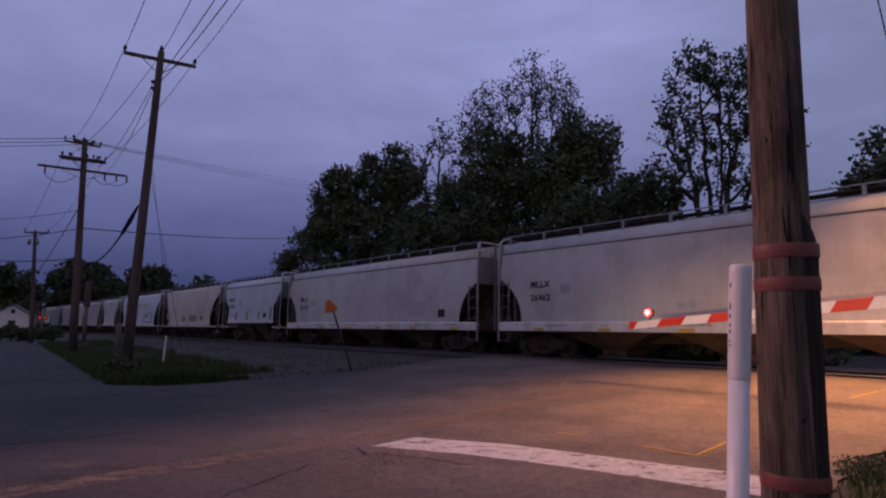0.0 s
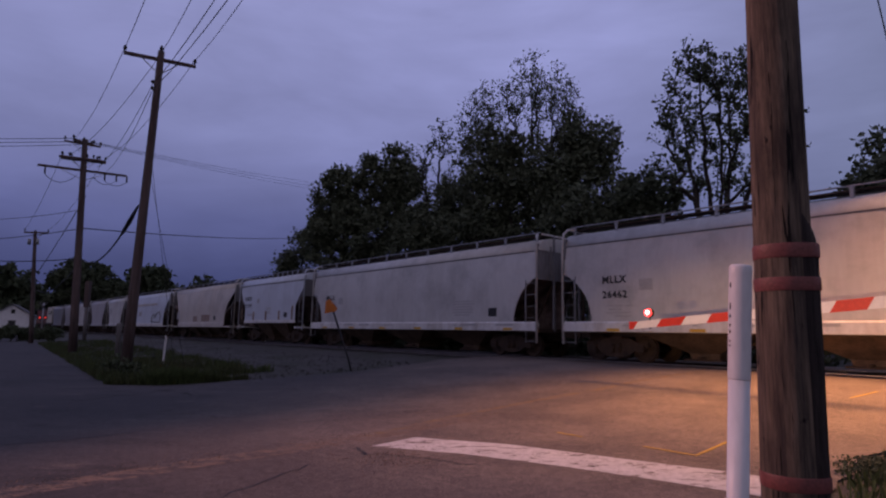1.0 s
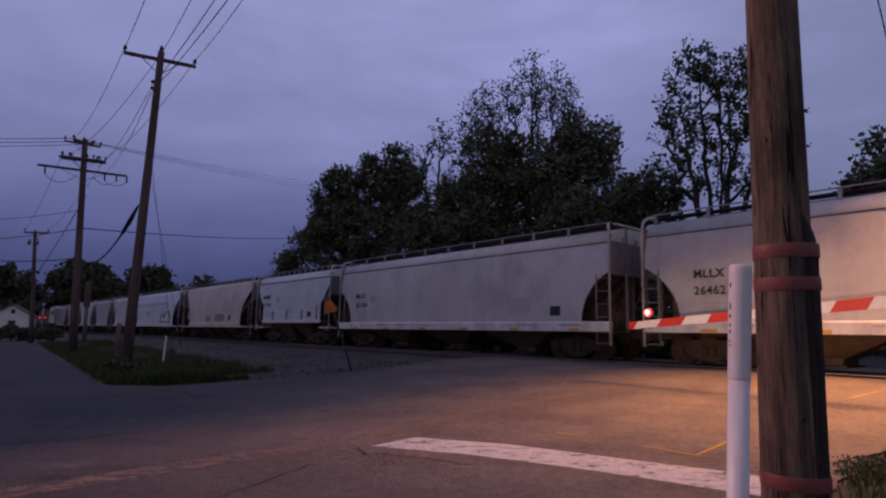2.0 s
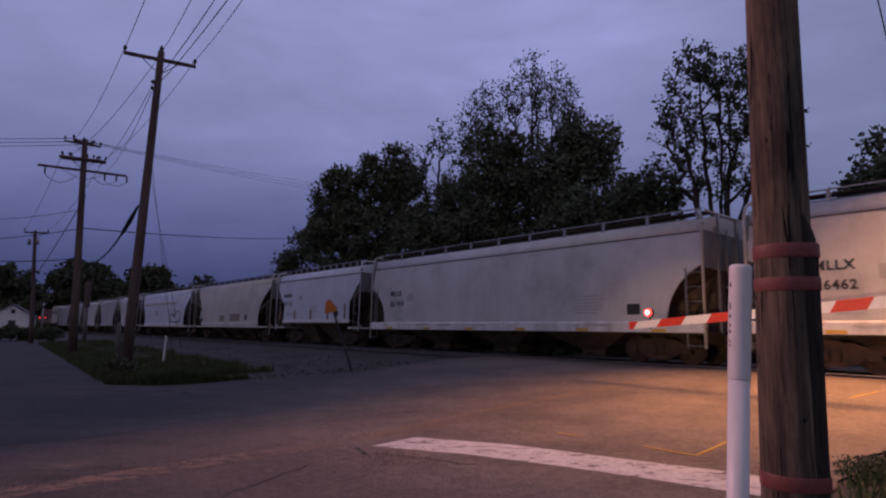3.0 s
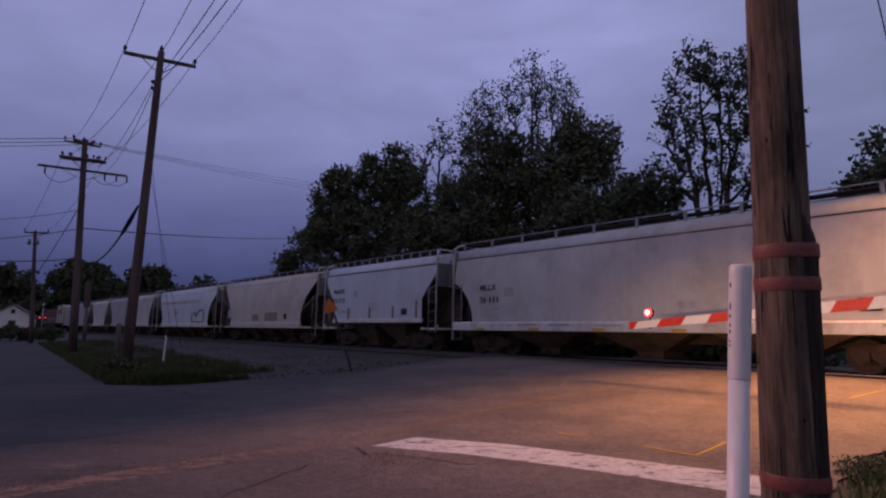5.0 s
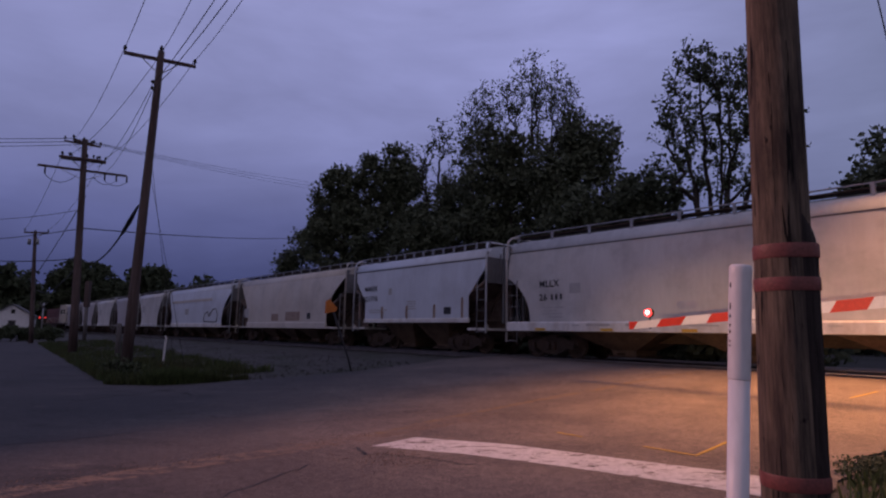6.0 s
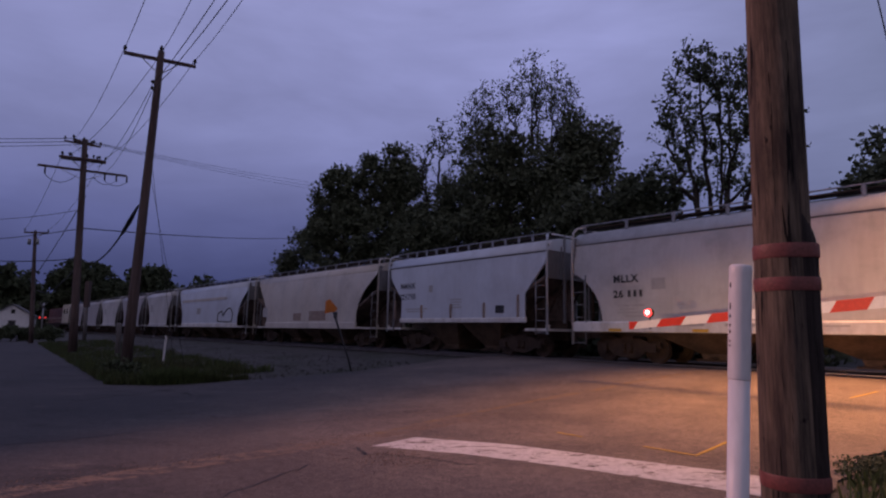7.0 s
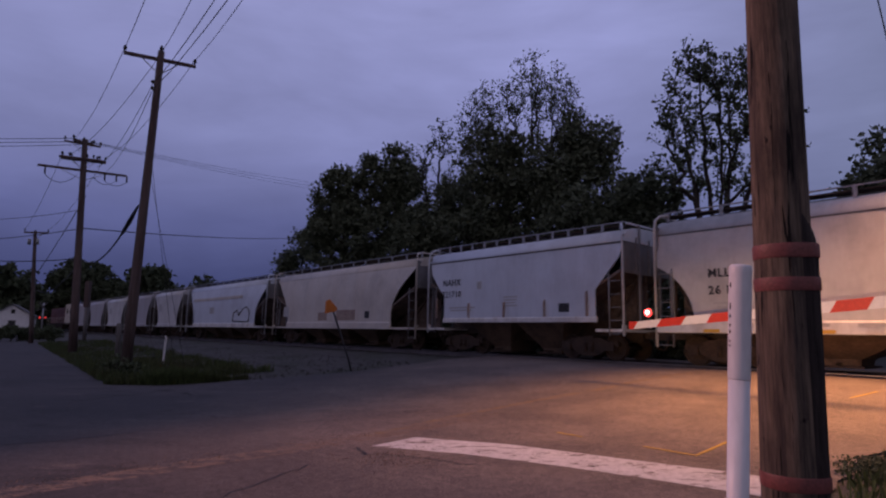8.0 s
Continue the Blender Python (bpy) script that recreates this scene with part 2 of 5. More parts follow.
def checked_wood(name, pale, dark, crack_at):
    """Round weathered timber: long grain, knots and dark drying checks that run upwards."""
    m = bpy.data.materials.new(name)
    m.use_nodes = True
    nt = m.node_tree
    N = nt.nodes.new
    L = nt.links.new
    p = nt.nodes["Principled BSDF"]
    p.inputs["Specular IOR Level"].default_value = 0.2
    p.inputs["Roughness"].default_value = 0.92
    tc = N("ShaderNodeTexCoord")

    def tex(scale, up, detail=6, rough=0.6, shift=0.0):
        mp = N("ShaderNodeMapping")
        mp.inputs["Scale"].default_value = (1, 1, up)
        mp.inputs["Location"].default_value = (shift, 0, shift)
        L(tc.outputs["Object"], mp.inputs[0])
        n = N("ShaderNodeTexNoise")
        n.inputs["Scale"].default_value = scale
        n.inputs["Detail"].default_value = detail
        n.inputs["Roughness"].default_value = rough
        L(mp.outputs[0], n.inputs["Vector"])
        return n.outputs["Fac"]

    def span(v, a, b, c=0.0, d=1.0):
        r = N("ShaderNodeMapRange")
        for key, val in (("From Min", a), ("From Max", b), ("To Min", c), ("To Max", d)):
            r.inputs[key].default_value = val
        L(v, r.inputs["Value"])
        return r.outputs[0]

    def mix(f, a, b, blend="MIX"):
        x = N("ShaderNodeMix")
        x.data_type = "RGBA"
        x.blend_type = blend
        if isinstance(f, float):
            x.inputs["Factor"].default_value = f
        else:
            L(f, x.inputs["Factor"])
        for i, q in ((6, a), (7, b)):
            if isinstance(q, tuple):
                x.inputs[i].default_value = (*q, 1)
            else:
                L(q, x.inputs[i])
        return x.outputs[2]
    streak = tex(16, 0.07, 8, 0.7)
    grain = tex(75, 0.05, 5, 0.7, 3.0)
    blotch = tex(2.6, 0.45, 6, 0.7, 7.0)
    check = tex(42, 0.05, 3, 0.5, 11.0)
    knots = tex(15, 0.55, 2, 0.5, 17.0)
    col = mix(span(streak, 0.38, 0.64), pale, dark)
    col = mix(span(blotch, 0.50, 0.68, 0.0, 0.75), col, tuple(q * 0.75 for q in dark))
    col = mix(1.0, col, span(grain, 0.28, 0.72, 0.55, 1.45), "MULTIPLY")
    deep = span(check, crack_at, crack_at + 0.03)
    col = mix(deep, col, (0.012, 0.010, 0.010))
    col = mix(span(knots, 0.70, 0.75), col, (0.012, 0.010, 0.010))
    L(col, p.inputs["Base Color"])
    b = N("ShaderNodeBump")
    b.inputs["Strength"].default_value = 0.8
    b.inputs["Distance"].default_value = 0.008
    L(grain, b.inputs["Height"])
    b2 = N("ShaderNodeBump")
    b2.invert = True
    b2.inputs["Strength"].default_value = 0.9
    b2.inputs["Distance"].default_value = 0.02
    L(deep, b2.inputs["Height"])
    L(b.outputs[0], b2.inputs["Normal"])
    L(b2.outputs[0], p.inputs["Normal"])
    return m


POLE_WOOD = checked_wood("weathered_pole_wood", (0.150, 0.117, 0.088), (0.046, 0.037, 0.034), 0.635)
# the splint's wood is darkened to paint shade onto the pole's right side
SPLINT_WOOD = checked_wood("shaded_splint_wood", (0.044, 0.036, 0.034), (0.018, 0.015, 0.016), 0.64)
FAR_WOOD = material("brown_pole_wood", (0.105, 0.075, 0.070), 0.9, var=0.35, scale=3, fine=20, bump=0.6, tint=(0.05, 0.036, 0.035), stretch=(1, 1, 0.08))
GREY_WOOD = material("grey_weathered_wood", (0.14, 0.13, 0.13), 0.9, var=0.3, scale=3, fine=20, stretch=(1, 1, 0.1))
BAND_RED = material("red_reflective_band", (0.165, 0.052, 0.049), 0.55, var=0.25, scale=8, fine=60)
PIPE_WHITE = material("white_plastic_pipe", (0.64, 0.64, 0.66), 0.42, var=0.07, scale=5, fine=40, bump=0.05, stretch=(1, 1, 0.3))
MARK_DARK = material("dark_lettering", (0.030, 0.030, 0.036), 0.7, var=0.2)
RUBBER = material("black_cable", (0.014, 0.014, 0.016), 0.6, var=0.2, bump=0)
PORCELAIN = material("dark_insulator", (0.03, 0.022, 0.02), 0.25, var=0.2, bump=0)
GALV = material("galvanised_steel", (0.32, 0.32, 0.33), 0.5, 0.7, var=0.25, scale=5, fine=30)
CAR_WHITE = material("grimy_pale_grey_paint", (0.55, 0.54, 0.53), 0.5, var=0.05, scale=0.9, fine=9, bump=0.05, tint=(0.47, 0.455, 0.44), stretch=(1.4, 1, 0.22), grime=0.30)
CAR_BLUE = material("clean_cool_white_paint", (0.57, 0.61, 0.68), 0.45, var=0.05, scale=0.9, fine=9, bump=0.05, tint=(0.51, 0.54, 0.60), stretch=(1.4, 1, 0.22), grime=0.16)
CAR_TAN = material("dirty_cream_paint", (0.56, 0.515, 0.465), 0.55, var=0.08, scale=0.9, fine=9, bump=0.05, tint=(0.52, 0.46, 0.40), stretch=(1.4, 1, 0.25), grime=0.26)
# darker grey for some cars far along the train
CAR_GREY = material("far_car_grey_paint", (0.37, 0.36, 0.385), 0.6, var=0.08, scale=0.9, fine=9, bump=0.05, tint=(0.35, 0.33, 0.33), stretch=(1.4, 1, 0.25))
CAR_RED = material("faded_oxide_red_paint", (0.14, 0.034, 0.030), 0.6, var=0.2, scale=1, fine=9, tint=(0.08, 0.025, 0.022))
CAR_CREAM = material("cream_cab_paint", (0.62, 0.56, 0.46), 0.55, var=0.15, scale=1, fine=9)
SILL_WHITE = material("scuffed_white_sill_paint", (0.66, 0.645, 0.63), 0.5, var=0.10, scale=1.6, fine=14, tint=(0.46, 0.42, 0.38), stretch=(1.5, 1, 0.6))
RUSTY = material("rusty_underframe", (0.066, 0.042, 0.029), 0.85, var=0.4, scale=2.5, fine=22, tint=(0.03, 0.021, 0.017))
BAY_PAINT = material("dusty_hopper_bay_paint", (0.12, 0.078, 0.05), 0.75, var=0.35, scale=1.8, fine=16, tint=(0.05, 0.034, 0.025))
END_PAINT = material("grimy_grey_end_paint", (0.22, 0.22, 0.235), 0.65, var=0.2, scale=1.4, fine=14, tint=(0.13, 0.12, 0.118), stretch=(1, 1.4, 0.3))
SLOPE_BROWN = material("rust_brown_slope_sheet", (0.17, 0.125, 0.105), 0.8, var=0.35, scale=1.6, fine=14, tint=(0.055, 0.040, 0.034))
END_GREY = material("sooty_grey_end_paint", (0.17, 0.165, 0.165), 0.7, var=0.25, scale=1.4, fine=14, tint=(0.085, 0.08, 0.078), stretch=(1, 1.4, 0.3))
PATCH_BROWN = material("rusty_brown_patch", (0.27, 0.19, 0.165), 0.8, var=0.3, scale=2.5, fine=12, tint=(0.36, 0.30, 0.25))
REFLECTOR = material("yellow_reflector_strip", (0.60, 0.36, 0.05), 0.5, var=0.2, scale=5)
FAINT_GREY = material("faded_grey_stencil", (0.42, 0.41, 0.41), 0.7, var=0.15, scale=5)
ARM_WHITE = material("white_reflective_sheeting", (0.82, 0.80, 0.76), 0.45, var=0.08, scale=6)
ARM_RED = material("red_reflective_sheeting", (0.62, 0.040, 0.018), 0.45, var=0.15, scale=6)
ORANGE = material("orange_sign_sheeting", (0.50, 0.15, 0.02), 0.55, var=0.15, scale=5)
SIGNAL_RED = glowing("red_signal_light", (1.0, 0.045, 0.045), 4.0)
SIGNAL_CORE = glowing("hot_signal_core", (1.0, 0.55, 0.52), 5.0)
FAR_RED = glowing("far_red_signal_light", (1.0, 0.06, 0.05), 0.75)
HOUSE_WHITE = material("white_clapboard", (0.72, 0.72, 0.73), 0.7, var=0.12, scale=1, fine=8)
ROOF_GREY = material("grey_shingle", (0.12, 0.115, 0.12), 0.9, var=0.3, scale=2, fine=12)
DARK_GLASS = material("dark_window_glass", (0.02, 0.02, 0.025), 0.15, var=0.1, bump=0)


# ---- mesh helpers ----
def box(bm, x0, x1, y0, y1, z0, z1):
    v = [bm.verts.new(c) for c in ((x0, y0, z0), (x1, y0, z0), (x1, y1, z0), (x0, y1, z0), (x0, y0, z1), (x1, y0, z1), (x1, y1, z1), (x0, y1, z1))]
    for f in ((3, 2, 1, 0), (4, 5, 6, 7), (0, 1, 5, 4), (1, 2, 6, 5), (2, 3, 7, 6), (3, 0, 4, 7)):
        bm.faces.new([v[i] for i in f])
    return v


def tube(bm, pts, radii, n=8, caps=True):
    """A round bar through points, with a radius at each."""
    pts = [Vector(p) for p in pts]
    if isinstance(radii, (int, float)):
        radii = [radii] * len(pts)
    rings = []
    for i, p in enumerate(pts):
        d = (pts[min(i + 1, len(pts) - 1)] - pts[max(i - 1, 0)]).normalized()
        a = d.orthogonal().normalized() if abs(d.z) > 0.95 else d.cross(Vector((0, 0, 1))).normalized()
        b = d.cross(a)
        rings.append([bm.verts.new(p + radii[i] * (math.cos(k * math.tau / n) * a + math.sin(k * math.tau / n) * b)) for k in range(n)])
    for r, s in zip(rings, rings[1:]):
        for k in range(n):
            f = bm.faces.new((r[k], r[(k + 1) % n], s[(k + 1) % n], s[k]))
            f.smooth = True
    if caps:
        bm.faces.new(rings[0][::-1])
        bm.faces.new(rings[-1])


def prism(bm, outline, y0, y1):
    """An outline in x and z, from y0 to y1."""
    a = [bm.verts.new((x, y0, z)) for x, z in outline]
    b = [bm.verts.new((x, y1, z)) for x, z in outline]
    bm.faces.new(a)
    bm.faces.new(b[::-1])
    n = len(outline)
    for i in range(n):
        bm.faces.new((a[i], b[i], b[(i + 1) % n], a[(i + 1) % n]))


def part(name, bm, mat, parent=None, label="", flip=True):
    if flip:
        bmesh.ops.recalc_face_normals(bm, faces=bm.faces[:])
    me = bpy.data.meshes.new(name)
    bm.to_mesh(me)
    bm.free()
    me.materials.append(mat)
    ob = new(name, me)
    ob.parent = parent
    if label:
        ob["label"] = label
    return ob


def thing(name, m, label, category, group="", kind=""):
    ob = new(name)
    ob.matrix_world = m if isinstance(m, Matrix) else Matrix.Translation(m)
    ob.empty_display_size = 0.3
    return tagged(ob, label, category, group, kind)


def lettering(text, size, mat, parent, m, name="lettering", bold=0.0):
    cu = bpy.data.curves.new(name, "FONT")
    cu.body = text
    cu.size = size
    cu.extrude = 0.003
    cu.resolution_u = 2
    cu.offset = bold
    cu.space_character = 1.12
    tmp = bpy.data.objects.new(name, cu)
    scene.collection.objects.link(tmp)
    bpy.context.view_layer.update()
    me = bpy.data.meshes.new_from_object(tmp.evaluated_get(bpy.context.evaluated_depsgraph_get()))
    bpy.data.objects.remove(tmp)
    me.materials.clear()
    me.materials.append(mat)
    ob = new(name, me)
    ob.parent = parent
    ob.matrix_local = m
    return ob


def sheet(name, us, ws, height, mat, label, category, kind="structure"):
    """A surface over lines of u, each with its own list of w."""
    verts, faces = [], []
    n = len(ws(us[0]))
    for u in us:
        for w in ws(u):
            verts.append(at(u, w, height(u, w)))
    for i in range(len(us) - 1):
        for j in range(n - 1):
            a = i * n + j
            faces.append((a, a + 1, a + n + 1, a + n))
    me = bpy.data.meshes.new(name)
    me.from_pydata(verts, [], faces)
    me.update()
    bm = bmesh.new()
    bm.from_mesh(me)
    bmesh.ops.recalc_face_normals(bm, faces=bm.faces[:])
    if sum(f.normal.z for f in bm.faces) < 0:
        bmesh.ops.reverse_faces(bm, faces=bm.faces[:])
    for f in bm.faces:
        f.smooth = True
    bm.to_mesh(me)
    bm.free()
    me.materials.append(mat)
    return tagged(new(name, me), label, category, "", kind)


# ---- ground and roads ----
def frange(a, b, s):
    return [a + s * i for i in range(int(round((b - a) / s)) + 1)]


def ground():
    us = [-3000, -1200, -500, -200, -100, -60] + frange(-40, 100, 1.0) + [120, 160, 220, 350, 700, 1500, 3500]
    ws = [-3000, -1000, -300, -100, -40] + frange(-12, 34, 0.5) + [40, 60, 100, 200, 500, 1500, 3000]

    def h(u, w):
        rough = 0.0
        if 17 < u < 100 and 4 < w < 16:
            rough = 0.05 * noise.noise((u * 0.7, w * 0.7, 1.0)) + 0.03
        return rise(w) * (1.0 if u < 17 else 0.86) - 0.035 + rough * smooth(17, 19, u) * smooth(4.5, 7, w)
    sheet("ground", us, lambda u: ws, h, SOIL, "dark gravelly soil with thin grass beside the railway", "ground")


def road_z(u, w):
    return rise(w) + 0.008 + 0.013 * noise.noise((u * 0.38, w * 0.38, 0))


def street_edge(u):
    if u < 1.4:
        return 2.3
    if u < 17.2:
        return 4.6
    k = 3.75 + (u - 18.1) * 0.0715
    return k + 1.1 * (1 - smooth(17.2, 18.4, u))


def roads():
    us = frange(-60, 17.0, 0.5) + frange(17.2, 20, 0.2) + frange(21, 180, 1.5)

    def street(u):
        e = street_edge(u)
        return [-9 + (e + 9) * i / 40 for i in range(41)]
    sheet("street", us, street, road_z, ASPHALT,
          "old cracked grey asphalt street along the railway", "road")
    rows = frange(4.4, 45, 0.3)

    def edges(k):
        """Lines along the crossing road, from its right edge to its left edge."""
        def place(w):
            left = 17.5 - 0.9 * smooth(6.5, 10.5, w) + 0.35 * noise.noise((w * 0.8, 0, 0))
            left -= 11.0 * smooth(18.9, 22.0, w)
            right = 2.15 - 5.0 * smooth(18.9, 22.0, w) + 0.25 * noise.noise((w * 1.1, 5, 0)) - 1.0 * (1 - smooth(4.0, 5.5, w))
            return right + (left - right) * k
        return place
    n = 48
    verts, faces = [], []
    for i in range(n + 1):
        f = edges(i / n)
        for w in rows:
            u = f(w)
            edge = 0.02 * (1 - smooth(0, 0.04, min(i / n, 1 - i / n)))
            verts.append(at(u, w, road_z(u, w) - edge - 0.004 * (1 - smooth(4.4, 4.65, w))))
    m = len(rows)
    for i in range(n):
        for j in range(m - 1):
            a = i * m + j
            faces.append((a, a + m, a + m + 1, a + 1))
    me = bpy.data.meshes.new("road")
    me.from_pydata(verts, [], faces)
    me.update()
    if me.polygons[0].normal.z < 0:
        me.flip_normals()
    me.polygons.foreach_set("use_smooth", [True] * len(me.polygons))
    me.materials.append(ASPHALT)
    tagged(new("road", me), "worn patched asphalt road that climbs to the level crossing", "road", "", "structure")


def marking(name, pts, width, mat, label, lift=0.004):
    """A strip of paint along points (u, w), following the road."""
    verts, faces = [], []
    fine = []
    for (a, b), (c, d) in zip(pts, pts[1:]):
        k = max(2, int(math.hypot(c - a, d - b) / 0.25))
        fine += [(a + (c - a) * i / k, b + (d - b) * i / k) for i in range(k)]
    fine.append(pts[-1])
    for i, (u, w) in enumerate(fine):
        a, b = fine[max(i - 1, 0)], fine[min(i + 1, len(fine) - 1)]
        l = math.hypot(b[0] - a[0], b[1] - a[1])
        du, dw = -(b[1] - a[1]) / l, (b[0] - a[0]) / l
        for s in (-0.5, 0.5):
            uu, ww = u + du * width * s, w + dw * width * s
            verts.append(at(uu, ww, road_z(uu, ww) + lift))
        if i:
            faces.append((2 * i - 2, 2 * i - 1, 2 * i + 1, 2 * i))
    me = bpy.data.meshes.new(name)
    me.from_pydata(verts, [], faces)
    me.update()
    if me.polygons[0].normal.z < 0:
        me.flip_normals()
    me.materials.append(mat)
    return tagged(new(name, me), label, "road marking", "", "structure")


ground()
roads()


def stop_line():
    """A white bar between its far and its near edge, laid on the road."""
    far = [(7.0, 5.5), (5.72, 6.14), (4.24, 6.52), (3.1, 6.85), (2.7, 6.92)]
    near = [(6.88, 4.64), (5.72, 5.27), (4.42, 5.69), (3.45, 5.94), (2.4, 6.18)]
    verts, faces = [], []
    rows_, cols = 40, 5
    for i in range(rows_ + 1):
        k = i / rows_ * (len(far) - 1)
        j = min(int(k), len(far) - 2)
        a = Vector(far[j]).lerp(Vector(far[j + 1]), k - j)
        b = Vector(near[j]).lerp(Vector(near[j + 1]), k - j)
        for c in range(cols + 1):
            q = a.lerp(b, c / cols)
            verts.append(at(q.x, q.y, road_z(q.x, q.y) + 0.004))
    for i in range(rows_):
        for c in range(cols):
            n = i * (cols + 1) + c
            faces.append((n, n + 1, n + cols + 2, n + cols + 1))
    me = bpy.data.meshes.new("stop_line")
    me.from_pydata(verts, [], faces)
    me.update()
    if me.polygons[0].normal.z < 0:
        me.flip_normals()
    me.materials.append(STOP_PAINT)
    tagged(new("stop_line", me), "worn white stop line painted on the asphalt", "road marking", "", "structure")


stop_line()
marking("centre_line", [(7.55, 5.0), (7.95, 6.9), (8.08, 8.7), (8.05, 10.4), (7.92, 12.4), (7.6, 14.3), (7.4, 15.6)], 0.15, CENTRE_PAINT, "faded yellow centre line on the road")
marking("sand_strip", [(7.0, -1.5), (7.15, 1.0), (7.3, 3.4), (7.5, 5.2), (7.66, 7.4)], 0.42, SAND_STRIP, "pale sandy strip along the paving seam", 0.003)
rng_seam = random.Random(2)
for wide_, (a, b), (c, d) in ((0.016, (6.35, 3.40), (5.69, 2.20)), (0.045, (10.0, 0.60), (9.85, 2.45)), (0.025, (6.9, 4.4), (6.45, 4.25)),
                              (0.020, (6.45, 4.45), (5.2, 4.95)), (0.020, (9.3, 4.9), (9.0, 5.9)), (0.016, (9.0, 5.9), (9.2, 6.8))):
    jag = [(a + (c - a) * i / 9 + rng_seam.uniform(-0.08, 0.08), b + (d - b) * i / 9 + rng_seam.uniform(-0.06, 0.06)) for i in range(10)]
    marking("crack", jag, wide_, TAR, "jagged black crack in the asphalt", 0.005)
for pts in ([(5.8, 7.27), (5.33, 7.26)], [(4.4, 7.34), (3.68, 7.34), (3.74, 8.35)], [(3.5, 12.96), (3.3, 13.97)]):
    marking("survey_mark", pts, 0.05, SURVEY_PAINT, "yellow sprayed survey mark on the asphalt", 0.007)


# ---- railway ----
def railway():
    track = thing("railway_track", at(0, 0, 0), "single railway track on dark ballast", "railway track", "", "structure")
    track.matrix_world = Matrix.Identity(4)
    turn = Matrix.Rotation(PHI + math.pi / 2, 4, "Z")
    for side in (-0.755, 0.755):
        bm = bmesh.new()
        prof = [(-0.07, -0.17), (0.07, -0.17), (0.07, -0.15), (0.012, -0.13), (0.012, -0.04), (0.036, -0.03), (0.034, 0), (-0.034, 0), (-0.036, -0.03), (-0.012, -0.04), (-0.012, -0.13), (-0.07, -0.15)]
        a = [bm.verts.new((-60, y, z)) for y, z in prof]
        b = [bm.verts.new((420, y, z)) for y, z in prof]
        bm.faces.new(a)
        bm.faces.new(b)
        for i in range(len(prof)):
            bm.faces.new((a[i], b[i], b[(i + 1) % len(prof)], a[(i + 1) % len(prof)]))
        ob = part("rail", bm, STEEL, track, "rust-brown rail with a worn bright top")
        ob.matrix_local = Matrix.Translation(at(0, TRACK_W + side, RAIL_Z)) @ turn
    bm = bmesh.new()
    box(bm, -0.115, 0.115, -1.3, 1.3, -0.17, 0.0)
    first = part("tie", bm, TIE, track)
    spots = [18.2 + 0.53 * i for i in range(150)]
    for i, u in enumerate(spots):
        ob = first if i == 0 else first.copy()
        if i:
            scene.collection.objects.link(ob)
        ob.matrix_local = Matrix.Translation(at(u, TRACK_W, RAIL_Z - 0.175)) @ turn
    rng = random.Random(5)
    verts, faces = [], []

    def stone(p, s):
        k = len(verts)
        for d in ((1, 0, 0), (0, 1, 0), (-1, 0, 0), (0, -1, 0), (0, 0, 1), (0, 0, -1)):
            verts.append(p + Vector([c * s * rng.uniform(0.6, 1.2) for c in d]) + Vector([rng.uniform(-0.3, 0.3) * s for _ in d]))
        for f in ((0, 1, 4), (1, 2, 4), (2, 3, 4), (3, 0, 4), (1, 0, 5), (2, 1, 5), (3, 2, 5), (0, 3, 5)):
            faces.append([k + i for i in f])
    for _ in range(9000):
        u = 17.4 + 60 * rng.random() ** 1.7
        w = rng.uniform(13.4, 19.8)
        top = RAIL_Z - 0.20 if abs(w - TRACK_W) < 1.7 else RAIL_Z - 0.20 - (abs(w - TRACK_W) - 1.7) * 0.12
        stone(at(u, w, top), rng.uniform(0.03, 0.085))
    for _ in range(1600):
        u = 16.9 + 40 * rng.random() ** 1.5
        w = rng.uniform(7.0, 13.4)
        stone(at(u, w, rise(w) * 0.86 + 0.01), rng.uniform(0.012, 0.04))
    me = bpy.data.meshes.new("ballast")
    me.from_pydata(verts, [], faces)
    me.materials.append(STONE)
    tagged(new("ballast", me), "loose grey ballast stones beside the track", "ballast", "", "stuff")

    def bed(u):
        return [TRACK_W - 4.6, TRACK_W - 3.2, TRACK_W - 1.8, TRACK_W - 1.5, TRACK_W + 1.5, TRACK_W + 1.8, TRACK_W + 3.2]

    def bed_z(u, w):
        k = abs(w - TRACK_W)
        return (RAIL_Z - 0.21 if k < 1.7 else RAIL_Z - 0.21 - (k - 1.7) * 0.12) + 0.02 * noise.noise((u * 1.3, w * 1.3, 0))
    sheet("ballast_bed", frange(17.0, 110, 0.5) + frange(115, 420, 5), bed, bed_z, STONE, "grey crushed-stone bed under the rails", "ballast")
    # timber strips that carry the road across between the rails
    for w0, w1 in ((TRACK_W - 0.66, TRACK_W - 0.02), (TRACK_W + 0.02, TRACK_W + 0.66)):
        bm = bmesh.new()
        box(bm, 2.2, 16.4, -(w1 - w0) / 2, (w1 - w0) / 2, -0.25, 0.0)
        ob = part("crossing_panel", bm, TIE, track, "dark timber crossing panel between the rails")
        ob.matrix_local = Matrix.Translation(at(0, (w0 + w1) / 2, RAIL_Z - 0.01)) @ turn


railway()


